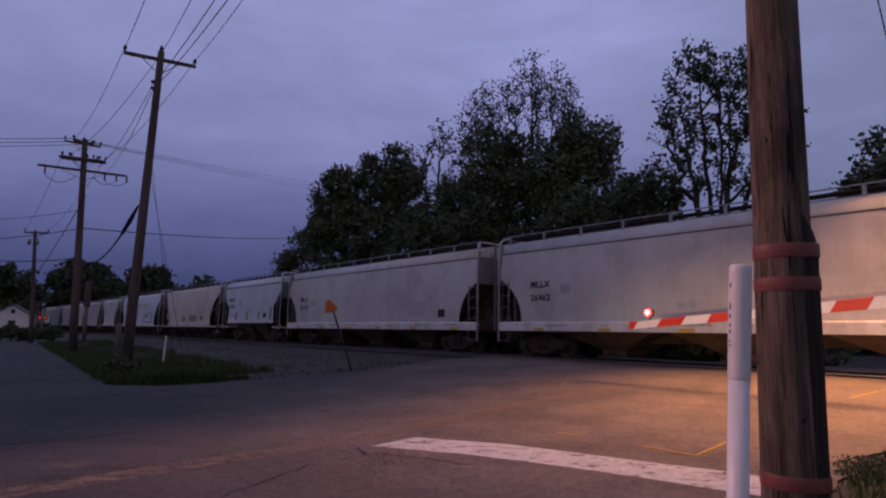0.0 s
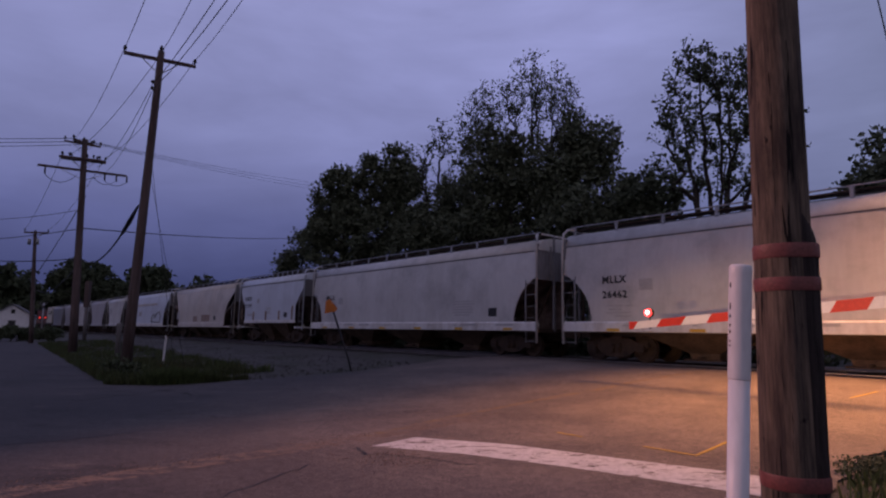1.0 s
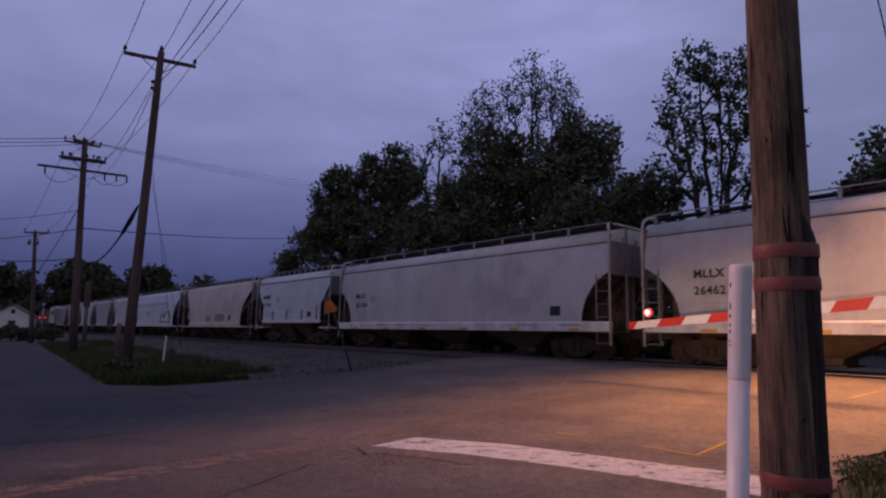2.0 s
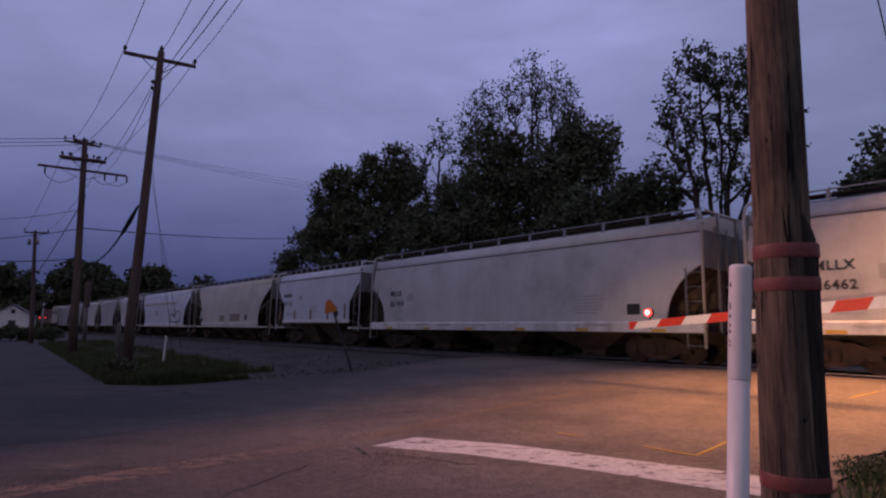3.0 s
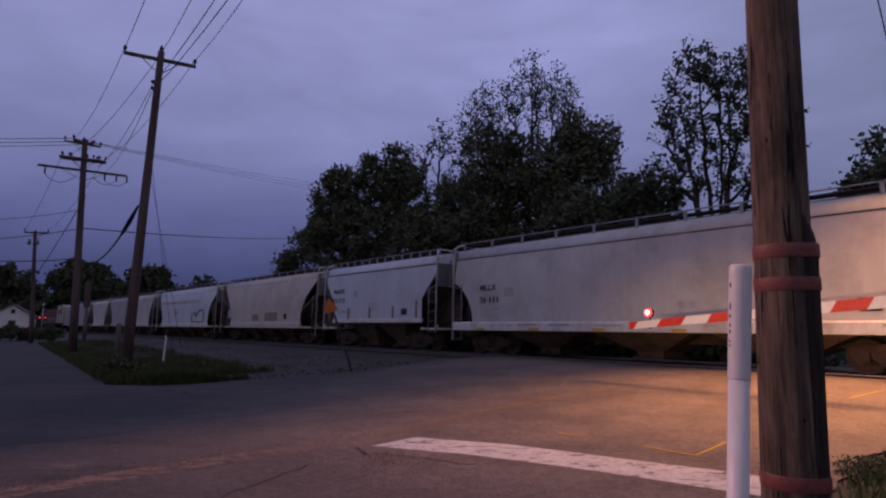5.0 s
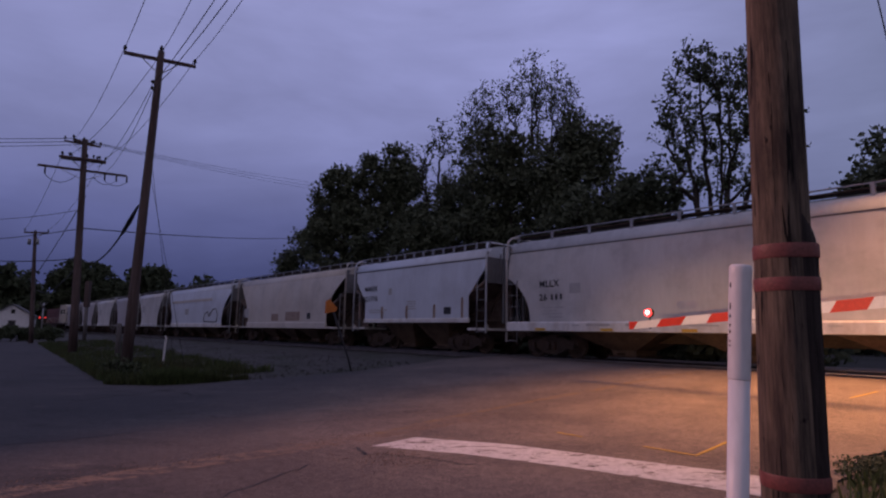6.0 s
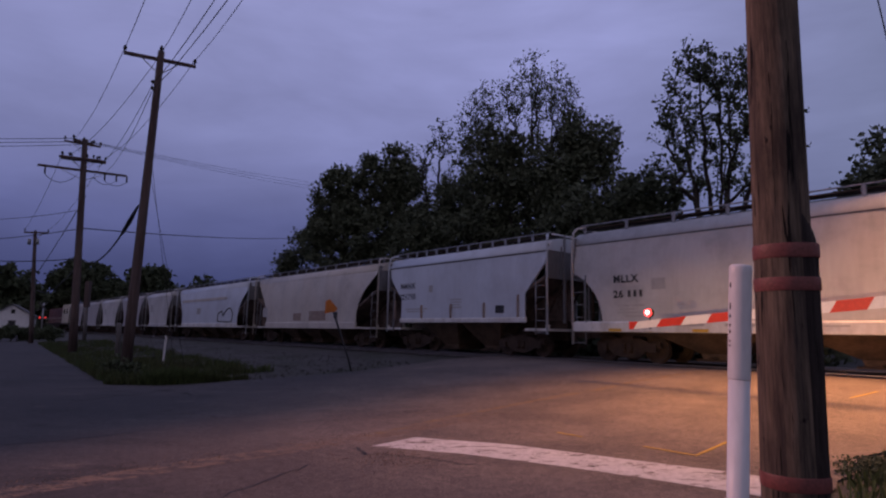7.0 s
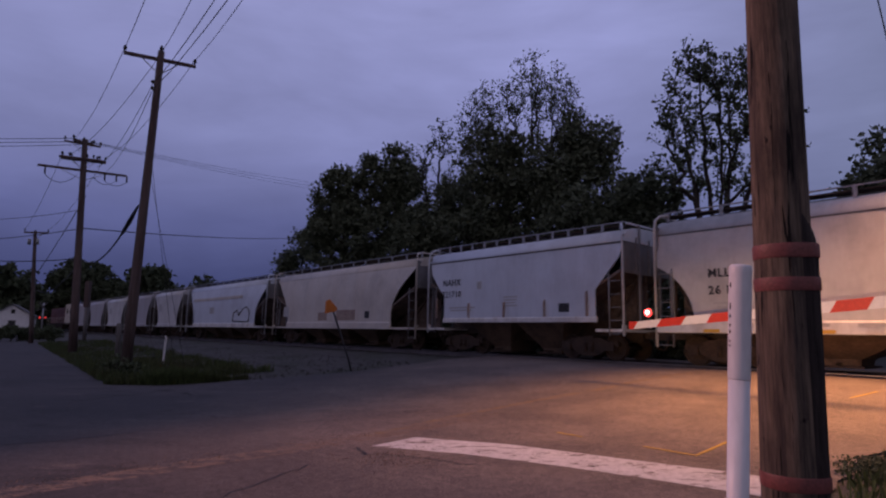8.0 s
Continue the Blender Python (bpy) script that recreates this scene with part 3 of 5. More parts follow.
# ---- train ----
def wheel_profile(bm, y, s, r=0.42):
    """A wheel with its flange, turned about the axle (y)."""
    prof = [(0.09, -0.07), (0.09, 0.07), (0.16, 0.05), (0.30, 0.03), (r - 0.07, 0.04), (r - 0.05, 0.065), (r, 0.065), (r + 0.005, -0.03), (r + 0.028, -0.045), (r + 0.02, -0.07), (r - 0.06, -0.06), (0.28, -0.02), (0.16, -0.04)]
    n = 20
    rings = []
    for k in range(n):
        a = k * math.tau / n
        rings.append([bm.verts.new((q * math.cos(a), y + s * d, q * math.sin(a))) for q, d in prof])
    for k in range(n):
        p, q = rings[k], rings[(k + 1) % n]
        for i in range(len(prof)):
            j = (i + 1) % len(prof)
            bm.faces.new((p[i], p[j], q[j], q[i]))


def truck(car, x):
    tr = new("truck")
    tr.parent = car
    tr.location = (x, 0, 0)
    tr["label"] = "rusty four-wheel freight truck"
    for dx in (-0.88, 0.88):
        bm = bmesh.new()
        tube(bm, [(0, -1.0, 0), (0, 1.0, 0)], 0.075, 10)
        for s in (-1, 1):
            wheel_profile(bm, s * 0.76, s)
            for k in range(6):
                a = k * math.tau / 6
                tube(bm, [(0.22 * math.cos(a), s * 0.80, 0.22 * math.sin(a)), (0.22 * math.cos(a), s * 0.83, 0.22 * math.sin(a))], 0.035, 6)
        ws = part("wheelset", bm, RUSTY, tr)
        ws.location = (dx, 0, 0.42)
    for s in (-1, 1):
        bm = bmesh.new()
        top = [(-1.15, 0.46), (-1.12, 0.62), (-0.75, 0.62), (-0.45, 0.74), (0.45, 0.74), (0.75, 0.62), (1.12, 0.62), (1.15, 0.46)]
        low = [(0.75, 0.40), (0.45, 0.20), (0.2, 0.14), (-0.2, 0.14), (-0.45, 0.20), (-0.75, 0.40)]
        prism(bm, top + low, s * 0.94, s * 1.05)
        for dx in (-0.88, 0.88):
            box(bm, dx - 0.15, dx + 0.15, s * 0.93, s * 1.14, 0.32, 0.54)
        for dx in (-0.12, 0.12):
            tube(bm, [(dx, s * 1.07, 0.28), (dx, s * 1.07, 0.58)], 0.075, 8)
        part("sideframe", bm, RUSTY, tr)
    bm = bmesh.new()
    box(bm, -0.2, 0.2, -1.06, 1.06, 0.58, 0.80)
    part("bolster", bm, RUSTY, tr)
    return tr


def hopper(s0, length, paint, sill_paint, label, arch="round", opening=1.25, sill=(1.05, 0.34), bays=3, posts=10, rail=1.22, seam=None, arch_top=3.03, top=4.55, lip=0.0, curve_in=0.0):
    """A covered hopper car; local x runs along the track and z is over the rail."""
    car = thing("hopper_car", Matrix.Identity(4), label, "railway car", "cars of the freight train")
    car["s0"] = s0
    h = length / 2
    zs, sh = sill
    z1 = zs + sh
    eave = top - 0.50
    hw = 1.58
    # side sheets with the cut-out corners
    if arch == "round":
        arc = [radians(60 * a / 9) for a in range(9)]
        curve = [(h - 0.06 - opening * (math.cos(a) - 0.5) / 0.5, z1 + (arch_top - z1) * math.sin(a) / 0.866) for a in arc] + [(h - 0.06, arch_top)]
    else:
        full = eave - z1
        if arch == "bell":
            steps = ((1.0, 0.0), (1.0, 0.16), (0.90, 0.36), (0.70, 0.58), (0.42, 0.78), (0.22, 0.92))
        else:
            steps = ((1.0, 0.0), (1.0, 0.36), (0.58, 0.57), (0.18, 0.78))
        curve = [(h - opening * a, z1 + full * b) for a, b in steps]
    curve.append((h - 0.06, eave))
    zmid = z1 + 0.42 * (eave - z1)

    def end_at(z):
        for (xa, za), (xb, zb) in zip(curve, curve[1:]):
            if z <= zb + 1e-6:
                return xa + (xb - xa) * min(1.0, max(0.0, (z - za) / max(1e-6, zb - za)))
        return curve[-1][0]

    def out_at(z):
        return hw - curve_in * max(0.0, (z - zmid) / (eave - zmid)) ** 2
    levels = sorted({round(z, 4) for _, z in curve} | {round(z1 + (zmid - z1) * 0.5, 4)} | {round(zmid + (eave - zmid) * i / 7, 4) for i in range(8)})
    for s in (-1, 1):
        bm = bmesh.new()
        skin = [[bm.verts.new((e * end_at(z), s * out_at(z), z)) for e in (-1, 1)] for z in levels]
        outer = [[bm.verts.new((e * end_at(z), s * out_at(z), z)) for e in (-1, 1)] for z in levels]
        inner = [[bm.verts.new((e * end_at(z), s * (out_at(z) - 0.05), z)) for e in (-1, 1)] for z in levels]
        for i in range(len(levels) - 1):
            q = (skin[i][0], skin[i][1], skin[i + 1][1], skin[i + 1][0])
            bm.faces.new(q if s < 0 else q[::-1]).smooth = curve_in > 0
            bm.faces.new((inner[i][0], inner[i + 1][0], inner[i + 1][1], inner[i][1]))
            for e in (0, 1):
                bm.faces.new((outer[i][e], outer[i + 1][e], inner[i + 1][e], inner[i][e]))
        bm.faces.new((outer[0][0], inner[0][0], inner[0][1], outer[0][1]))
        bm.faces.new((outer[-1][0], outer[-1][1], inner[-1][1], inner[-1][0]))
        part("side_sheet", bm, paint, car, flip=False)
        bm = bmesh.new()
        e = h if arch == "round" else h - opening + 0.05
        prof = [(hw - 0.06, zs + 0.02), (hw + 0.02, zs), (hw + 0.045, zs + 0.02), (hw + 0.045, z1 - 0.05), (hw + 0.004, z1), (hw - 0.06, z1)]
        a = [bm.verts.new((-e, s * y, z)) for y, z in prof]
        b = [bm.verts.new((e, s * y, z)) for y, z in prof]
        bm.faces.new(a)
        bm.faces.new(b)
        for i in range(len(prof)):
            bm.faces.new((a[i], b[i], b[(i + 1) % len(prof)], a[(i + 1) % len(prof)]))
        part("side_sill", bm, sill_paint, car, "scuffed white side sill")
    # roof
    rw = hw - curve_in
    half = [(rw + 0.012 + lip, eave - 0.03), (rw + 0.012 + lip, eave + 0.02), (rw - 0.02, eave + 0.10), (rw - 0.10, eave + 0.25), (rw - 0.26, eave + 0.37), (rw - 0.55, eave + 0.44), (0.55, eave + 0.485), (0.0, eave + 0.50)]
    prof = half + [(-y, z) for y, z in half[-2::-1]]
    bm = bmesh.new()
    a = [bm.verts.new((-h + 0.02, y, z)) for y, z in prof]
    b = [bm.verts.new((h - 0.02, y, z)) for y, z in prof]
    for i in range(len(prof) - 1):
        f = bm.faces.new((a[i], b[i], b[i + 1], a[i + 1]))
        f.smooth = True
    bm.faces.new(a)
    bm.faces.new(b)
    part("roof", bm, paint, car)
    bm = bmesh.new()
    box(bm, -h + 1.2, h - 1.2, -0.3, 0.3, top - 0.02, top + 0.10)
    part("hatch_cover", bm, END_GREY, car)
    if seam:
        # thin dark strip along the seam under the eave
        bm = bmesh.new()
        for s in (-1, 1):
            lo, hi = sorted((s * (rw + 0.003), s * (rw + 0.022)))
            box(bm, -h + 0.08, h - 0.08, lo, hi, eave - 0.085, eave - 0.04)
        part("eave_angle", bm, seam, car, "dark line along the eave seam")
    # ends
    for e in (-1, 1):
        bm = bmesh.new()
        x = e * (h - 0.10)
        box(bm, min(x, x + e * 0.05), max(x, x + e * 0.05), -hw + 0.06, hw - 0.06, arch_top - 0.1, eave + 0.2)
        for y in (-0.8, 0.0, 0.8):
            xr = x + e * 0.05
            box(bm, min(xr, xr + e * 0.05), max(xr, xr + e * 0.05), y - 0.04, y + 0.04, arch_top - 0.1, eave + 0.15)
        part("end_sheet", bm, END_PAINT, car, "grimy grey end sheet")
        bm = bmesh.new()
        prism(bm, [(e * (h - 0.12), arch_top - 0.05), (e * (h - 0.12), arch_top + 0.04), (e * (h - opening - 1.9), zs + 0.28), (e * (h - opening - 1.9), zs + 0.18)], -hw + 0.06, hw - 0.06)
        part("slope_sheet", bm, SLOPE_BROWN, car, "rust-brown slope sheet under the end")
        # web added so the dim end opening can't be seen through
        bm = bmesh.new()
        prism(bm, [(e * (h - 0.13), zs - 0.02), (e * (h - 0.13), arch_top - 0.06), (e * (h - opening - 1.9), zs + 0.17), (e * (h - opening - 1.9), zs - 0.02)], -0.035, 0.035)
        part("centre_web", bm, SLOPE_BROWN, car, "brown web added to fill the opening under the slope sheet")
        bm = bmesh.new()
        for y in (-0.55, 0.55):
            tube(bm, [(e * (h - 0.12), y, zs), (e * (h - 0.12), y, arch_top)], 0.05, 6)
        tube(bm, [(e * (h - opening * 0.8), -0.6, z1), (e * (h - 0.15), -0.6, arch_top - 0.3)], 0.04, 6)
        tube(bm, [(e * (h - opening * 0.8), 0.6, z1), (e * (h - 0.15), 0.6, arch_top - 0.3)], 0.04, 6)
        part("end_brace", bm, RUSTY, car)
        for y in (-0.62, 0.62):
            bm = bmesh.new()
            box(bm, e * (h - 0.01) - 0.03, e * (h - 0.01) + 0.03, y - 0.045, y + 0.045, zs, top + 0.08)
            part("end_post", bm, END_PAINT, car)
        bm = bmesh.new()
        xe = e * (h - 0.05)
        tube(bm, [(xe, -hw + 0.3, top + 0.08), (xe, hw - 0.3, top + 0.08)], 0.035, 6)
        part("end_rail", bm, paint, car)
        bm = bmesh.new()
        zp = zs - 0.02 if arch == "round" else 1.08
        box(bm, min(e * h, e * (h - opening)), max(e * h, e * (h - opening)), -hw, hw, zp - 0.02, zp + 0.07)
        for s in (-1, 1):
            box(bm, e * (h - 0.05) - 0.05, e * (h - 0.05) + 0.05, s * (hw - 0.1), s * (hw + 0.03), zp - 0.02, zp + 0.2)
        part("end_platform", bm, sill_paint if arch != "round" else RUSTY, car)
        # coupler
        bm = bmesh.new()
        box(bm, min(e * (h - 1), e * (h + 0.42)), max(e * (h - 1), e * (h + 0.42)), -0.11, 0.11, 0.74, 0.98)
        box(bm, min(e * (h + 0.30), e * (h + 0.545)), max(e * (h + 0.30), e * (h + 0.545)), -0.17, 0.17, 0.70, 1.02)
        tube(bm, [(e * (h + 0.25), 0.4, 0.8), (e * (h + 0.38), 0.32, 0.45), (e * (h + 0.53), 0.2, 0.38)], 0.03, 6)
        part("coupler", bm, RUSTY, car)
        for s in (-1, 1):
            yl = s * (hw + 0.02)
            bm = bmesh.new()
            xo, xi = e * (h - 0.03), e * (h - 0.55)
            zt = top - 0.02
            tube(bm, [(xo, yl, zs - 0.42), (xo, yl, eave + 0.05), (xo - e * 0.03, s * (hw - 0.03), zt - 0.08), (xo - e * 0.12, s * (hw - 0.14), zt + 0.06), (xo - e * 0.25, s * (hw - 0.36), zt + 0.10)], 0.042, 7)
            part("corner_post", bm, paint, car)
            bm = bmesh.new()
            tube(bm, [(xi, yl, zs - 0.42), (xi, yl, arch_top - 0.1)], 0.022, 6)
            z = zs - 0.36
            while z < arch_top - 0.1:
                tube(bm, [(xo, yl, z), (xi, yl, z)], 0.014, 5)
                z += 0.42
            part("ladder", bm, END_PAINT, car)
    # rail along the roof walk, with its posts
    for s in (-1, 1):
        bm = bmesh.new()
        y = s * rail
        zr = top + 0.17
        box(bm, -h + 0.15, h - 0.15, y - 0.025, y + 0.025, zr - 0.035, zr)
        part("walk_rail", bm, GALV, car)
        bm = bmesh.new()
        box(bm, -0.045, 0.045, y - 0.03, y + 0.02, top - 0.20, zr - 0.03)
        first = part("rail_bracket", bm, GALV, car)
        for i in range(posts + 1):
            ob = first if i == 0 else first.copy()
            if i:
                scene.collection.objects.link(ob)
            ob.location.x = -h + 0.3 + (length - 0.6) * i / posts
        bm = bmesh.new()
        box(bm, -h + 0.1, h - 0.1, s * 0.55, s * 1.0, zr - 0.10, zr - 0.06)
        part("roof_walk", bm, RUSTY, car, "grated roof walk")
    # underframe and hopper bays
    bm = bmesh.new()
    box(bm, -h + 0.2, h - 0.2, -0.22, 0.22, 0.72, zs + 0.1)
    part("centre_sill", bm, RUSTY, car)
    span_ = length - 2 * opening - 2.6
    for b in range(bays):
        x = -span_ / 2 + span_ * (b + 0.5) / bays
        r = span_ / bays / 2 * 0.98
        bm = bmesh.new()
        lo = [bm.verts.new((x + i * 0.42, j * 0.62, 0.30)) for i, j in ((-1, -1), (1, -1), (1, 1), (-1, 1))]
        lo2 = [bm.verts.new((x + i * 0.46, j * 0.66, 0.46)) for i, j in ((-1, -1), (1, -1), (1, 1), (-1, 1))]
        hi = [bm.verts.new((x + i * r, j * (hw - 0.08), zs + 0.12)) for i, j in ((-1, -1), (1, -1), (1, 1), (-1, 1))]
        bm.faces.new(lo)
        bm.faces.new(hi)
        for p, q in ((lo, lo2), (lo2, hi)):
            for i in range(4):
                bm.faces.new((p[i], p[(i + 1) % 4], q[(i + 1) % 4], q[i]))
        part("hopper_bay", bm, BAY_PAINT, car, "dusty tapered discharge bay")
        bm = bmesh.new()
        box(bm, x - 0.55, x + 0.55, -0.8, 0.8, 0.24, 0.30)
        tube(bm, [(x, -1.1, 0.34), (x, 1.1, 0.34)], 0.04, 6)
        part("outlet_gate", bm, RUSTY, car)
    truck(car, h - 1.75)
    truck(car, -h + 1.75)
    return car


def on_side(car, x, z, y=1.585):
    """A frame on the side of a car that faces the road: text runs against x."""
    return Matrix.Translation((x, y, z)) @ Matrix(((-1, 0, 0, 0), (0, 0, 1, 0), (0, 1, 0, 0), (0, 0, 0, 1)))


def plate(car, name, x0, x1, z0, z1, mat, y=1.585, label=""):
    bm = bmesh.new()
    box(bm, x0, x1, y - 0.004, y + 0.006, z0, z1)
    return part(name, bm, mat, car, label)


def stencils(car, x, z, rows_, mat, name="stencil"):
    """Small print that cannot be read, as bars."""
    for i, (start, length) in enumerate(rows_):
        bm = bmesh.new()
        box(bm, x - start - length, x - start, 1.581, 1.588, z - i * 0.11, z - i * 0.11 + 0.05)
        part(name, bm, mat, car)


CARS = []


def long_car(s_left, s_right, marks, number, label):
    L_ = s_left - s_right
    car = hopper((s_left + s_right) / 2, L_, CAR_WHITE, SILL_WHITE, label, opening=1.12, seam=END_GREY, curve_in=0.13)
    h = L_ / 2
    lettering(marks, 0.33, MARK_DARK, car, on_side(car, h - 1.62, 2.62), "reporting_mark", 0.010)
    lettering(number.rstrip("|"), 0.33, MARK_DARK, car, on_side(car, h - 1.62, 2.14), "car_number", 0.010)
    if number.endswith("|"):
        bm = bmesh.new()
        for i in range(3):
            box(bm, h - 2.23 - 0.2 * i, h - 2.14 - 0.2 * i, 1.581, 1.588, 2.15, 2.36)
        part("number_bars", bm, MARK_DARK, car)
    stencils(car, h - 1.75, 1.86, [(0, 0.95), (0.1, 0.5), (0, 0.9), (0.3, 0.6)], FAINT_GREY)
    stencils(car, -h + 4.6, 2.2, [(0, 1.25), (0, 1.3), (0.15, 1.0), (0.05, 1.15), (0, 1.2), (0.1, 0.9)], FAINT_GREY)
    plate(car, "data_plate", -h + 2.05, -h + 2.5, 1.60, 1.93, MARK_DARK, label="small black data panel")
    plate(car, "faded_panel", h - 3.4, h - 2.95, 2.35, 2.7, FAINT_GREY)
    x = -h + 1.2
    while x < h - 0.5:
        plate(car, "reflector", x, x + 0.46, 1.075, 1.165, REFLECTOR, 1.632)
        x += 2.75
    rng = random.Random(int(s_left * 10))
    for i in range(9):
        a = -h + 1 + (length_step := (L_ - 3) / 9) * i + rng.uniform(0, 0.8)
        b = rng.choice((0.15, 0.3, 0.9))
        plate(car, "sill_stencil", a, min(a + b, a + length_step - 0.1), 1.24, 1.24 + rng.choice((0.04, 0.08)), FAINT_GREY, 1.632)
    CARS.append(car)
    return car


def train():
    long_car(15.80, -1.40, "MLLX", "26462", "pale grey covered hopper car with dark reporting marks and white sill")
    long_car(33.78, 16.92, "MLLX", "26|", "pale grey covered hopper car with arched end openings and white sill")
    # short car
    car = hopper(39.73, 9.8, CAR_BLUE, SILL_WHITE, "short cool-white covered hopper car with white end platforms", "slant", 1.1, (1.36, 0.20), 2, 13, 1.22, END_GREY, 3.05, 4.50, 0.03, 0.08)
    lettering("NAHX", 0.36, MARK_DARK, car, on_side(car, 3.9, 2.92), "reporting_mark", 0.008)
    lettering("321710", 0.36, MARK_DARK, car, on_side(car, 3.95, 2.42), "car_number", 0.008)
    plate(car, "data_plate", -2.75, -2.3, 1.72, 2.02, MARK_DARK, label="small black data panel")
    plate(car, "faded_panel", 1.55, 1.8, 2.7, 3.0, FAINT_GREY)
    stencils(car, 0.35, 2.3, [(0, 0.7), (0, 0.7), (0.1, 0.5), (0, 0.7)], FAINT_GREY)
    stencils(car, 3.5, 1.95, [(0, 1.6), (0.1, 1.3)], FAINT_GREY)
    for x in (4.24, 2.24, 0.27, -1.71, -3.51):
        bm = bmesh.new()
        prism(bm, [(x, 1.56), (x + 0.05, 1.56), (x + 0.05, 2.1 + (0.25 if abs(x) > 3 else 0)), (x, 2.15 + (0.25 if abs(x) > 3 else 0))], 1.58, 1.66)
        part("side_post", bm, PATCH_BROWN, car)
    CARS.append(car)
    # cream car
    car = hopper(52.9, 14.9, CAR_TAN, CAR_TAN, "dirty cream covered hopper car with rust stains", "bell", 2.05, (1.05, 0.36), 3, 12, 1.1, None, 3.05, 4.50, 0.0, 0.20)
    plate(car, "data_plate", -3.6, -3.2, 1.6, 1.95, MARK_DARK, label="small black data panel")
    plate(car, "faded_panel", 5.3, 6.0, 1.75, 2.35, FAINT_GREY)
    plate(car, "patch", -2.3, -0.4, 1.5, 2.05, PATCH_BROWN, label="rusty brown painted patch")
    plate(car, "patch", 0.6, 1.6, 1.5, 1.95, PATCH_BROWN, label="rusty brown painted patch")
    stencils(car, -4.0, 1.25, [(0, 0.5), (0.1, 0.6)], FAINT_GREY)
    CARS.append(car)
    # white car with sprayed lines
    car = hopper(69.6, 16.2, CAR_BLUE, SILL_WHITE, "white covered hopper car with a sprayed scrawl", "bell", 1.9, (1.05, 0.32), 3, 12, 1.1, None, 3.1, 4.50, 0.0, 0.20)
    plate(car, "data_plate", 1.6, 2.5, 2.1, 2.6, FAINT_GREY)
    plate(car, "faded_stripe", -4.0, 6.5, 3.15, 3.35, CAR_TAN)
    bm = bmesh.new()
    loop = [(-2.4, 1.5), (-2.5, 2.1), (-3.2, 2.3), (-3.5, 1.9), (-4.2, 2.4), (-4.9, 2.5), (-5.4, 2.1), (-5.3, 1.5), (-4.4, 1.45), (-3.2, 1.5), (-2.4, 1.5)]
    for (a, b), (c, d) in zip(loop, loop[1:]):
        tube(bm, [(a, 1.585, b), (c, 1.585, d)], 0.05, 4)
    part("scrawl", bm, END_GREY, car)
    CARS.append(car)
    far = [(88.0, 79.0, CAR_WHITE), (98.9, 89.1, CAR_GREY), (110.2, 100.0, CAR_WHITE), (121.3, 111.3, CAR_GREY), (134.2, 122.4, CAR_GREY)]
    for a, b, paint in far:
        car = hopper((a + b) / 2, a - b, paint, paint, "pale grey covered hopper car far along the train", "bell", 1.6, (1.05, 0.32), 2, 9, 1.2, None, 3.1, 4.45)
        plate(car, "data_plate", 1.9, 2.8, 2.5, 3.2, FAINT_GREY)
        CARS.append(car)
    # the bodies sit low on their springs
    for car in CARS:
        for ob in car.children:
            if not ob.name.startswith(("truck", "coupler")):
                ob.location.z -= BODY_DROP
    locomotive()


def locomotive():
    car = thing("locomotive", Matrix.Identity(4), "dark red locomotive with a cream cab at the rear", "locomotive", "cars of the freight train")
    car["s0"] = 149.5
    bm = bmesh.new()
    prism(bm, [(-13.6, 1.35), (-7.0, 1.35), (-7.0, 4.3), (-7.3, 4.45), (-13.2, 4.45), (-13.6, 4.2)], -1.5, 1.5)
    cab = part("cab", bm, CAR_CREAM, car, "cream cab")
    for x in (-12.4, -9.6):
        bm = bmesh.new()
        box(bm, x, x + 1.1, 1.495, 1.51, 2.9, 3.7)
        part("cab_window", bm, DARK_GLASS, cab)
    bm = bmesh.new()
    prism(bm, [(-6.98, 1.35), (13.5, 1.35), (13.5, 3.9), (13.2, 4.1), (-6.98, 4.1)], -0.95, 0.95)
    hood = part("hood", bm, CAR_RED, car, "long dark red hood")
    for x in (-3, 1, 5, 9):
        bm = bmesh.new()
        box(bm, x, x + 2.2, 0.945, 0.98, 1.8, 3.6)
        part("hood_door", bm, CAR_RED, hood)
    bm = bmesh.new()
    box(bm, -13.9, 13.9, -1.55, 1.55, 1.1, 1.36)
    part("frame", bm, RUSTY, car)
    bm = bmesh.new()
    box(bm, -3.5, 3.5, -1.3, 1.3, 0.4, 1.1)
    part("fuel_tank", bm, RUSTY, car)
    bm = bmesh.new()
    for i in range(13):
        x = -6.5 + 1.65 * i
        tube(bm, [(x, 1.5, 1.35), (x, 1.5, 2.3)], 0.02, 5)
    tube(bm, [(-6.5, 1.5, 2.3), (13.3, 1.5, 2.3)], 0.02, 5)
    part("handrail", bm, CAR_CREAM, car)
    truck(car, -9.0)
    truck(car, 9.0)
    CARS.append(car)


train()


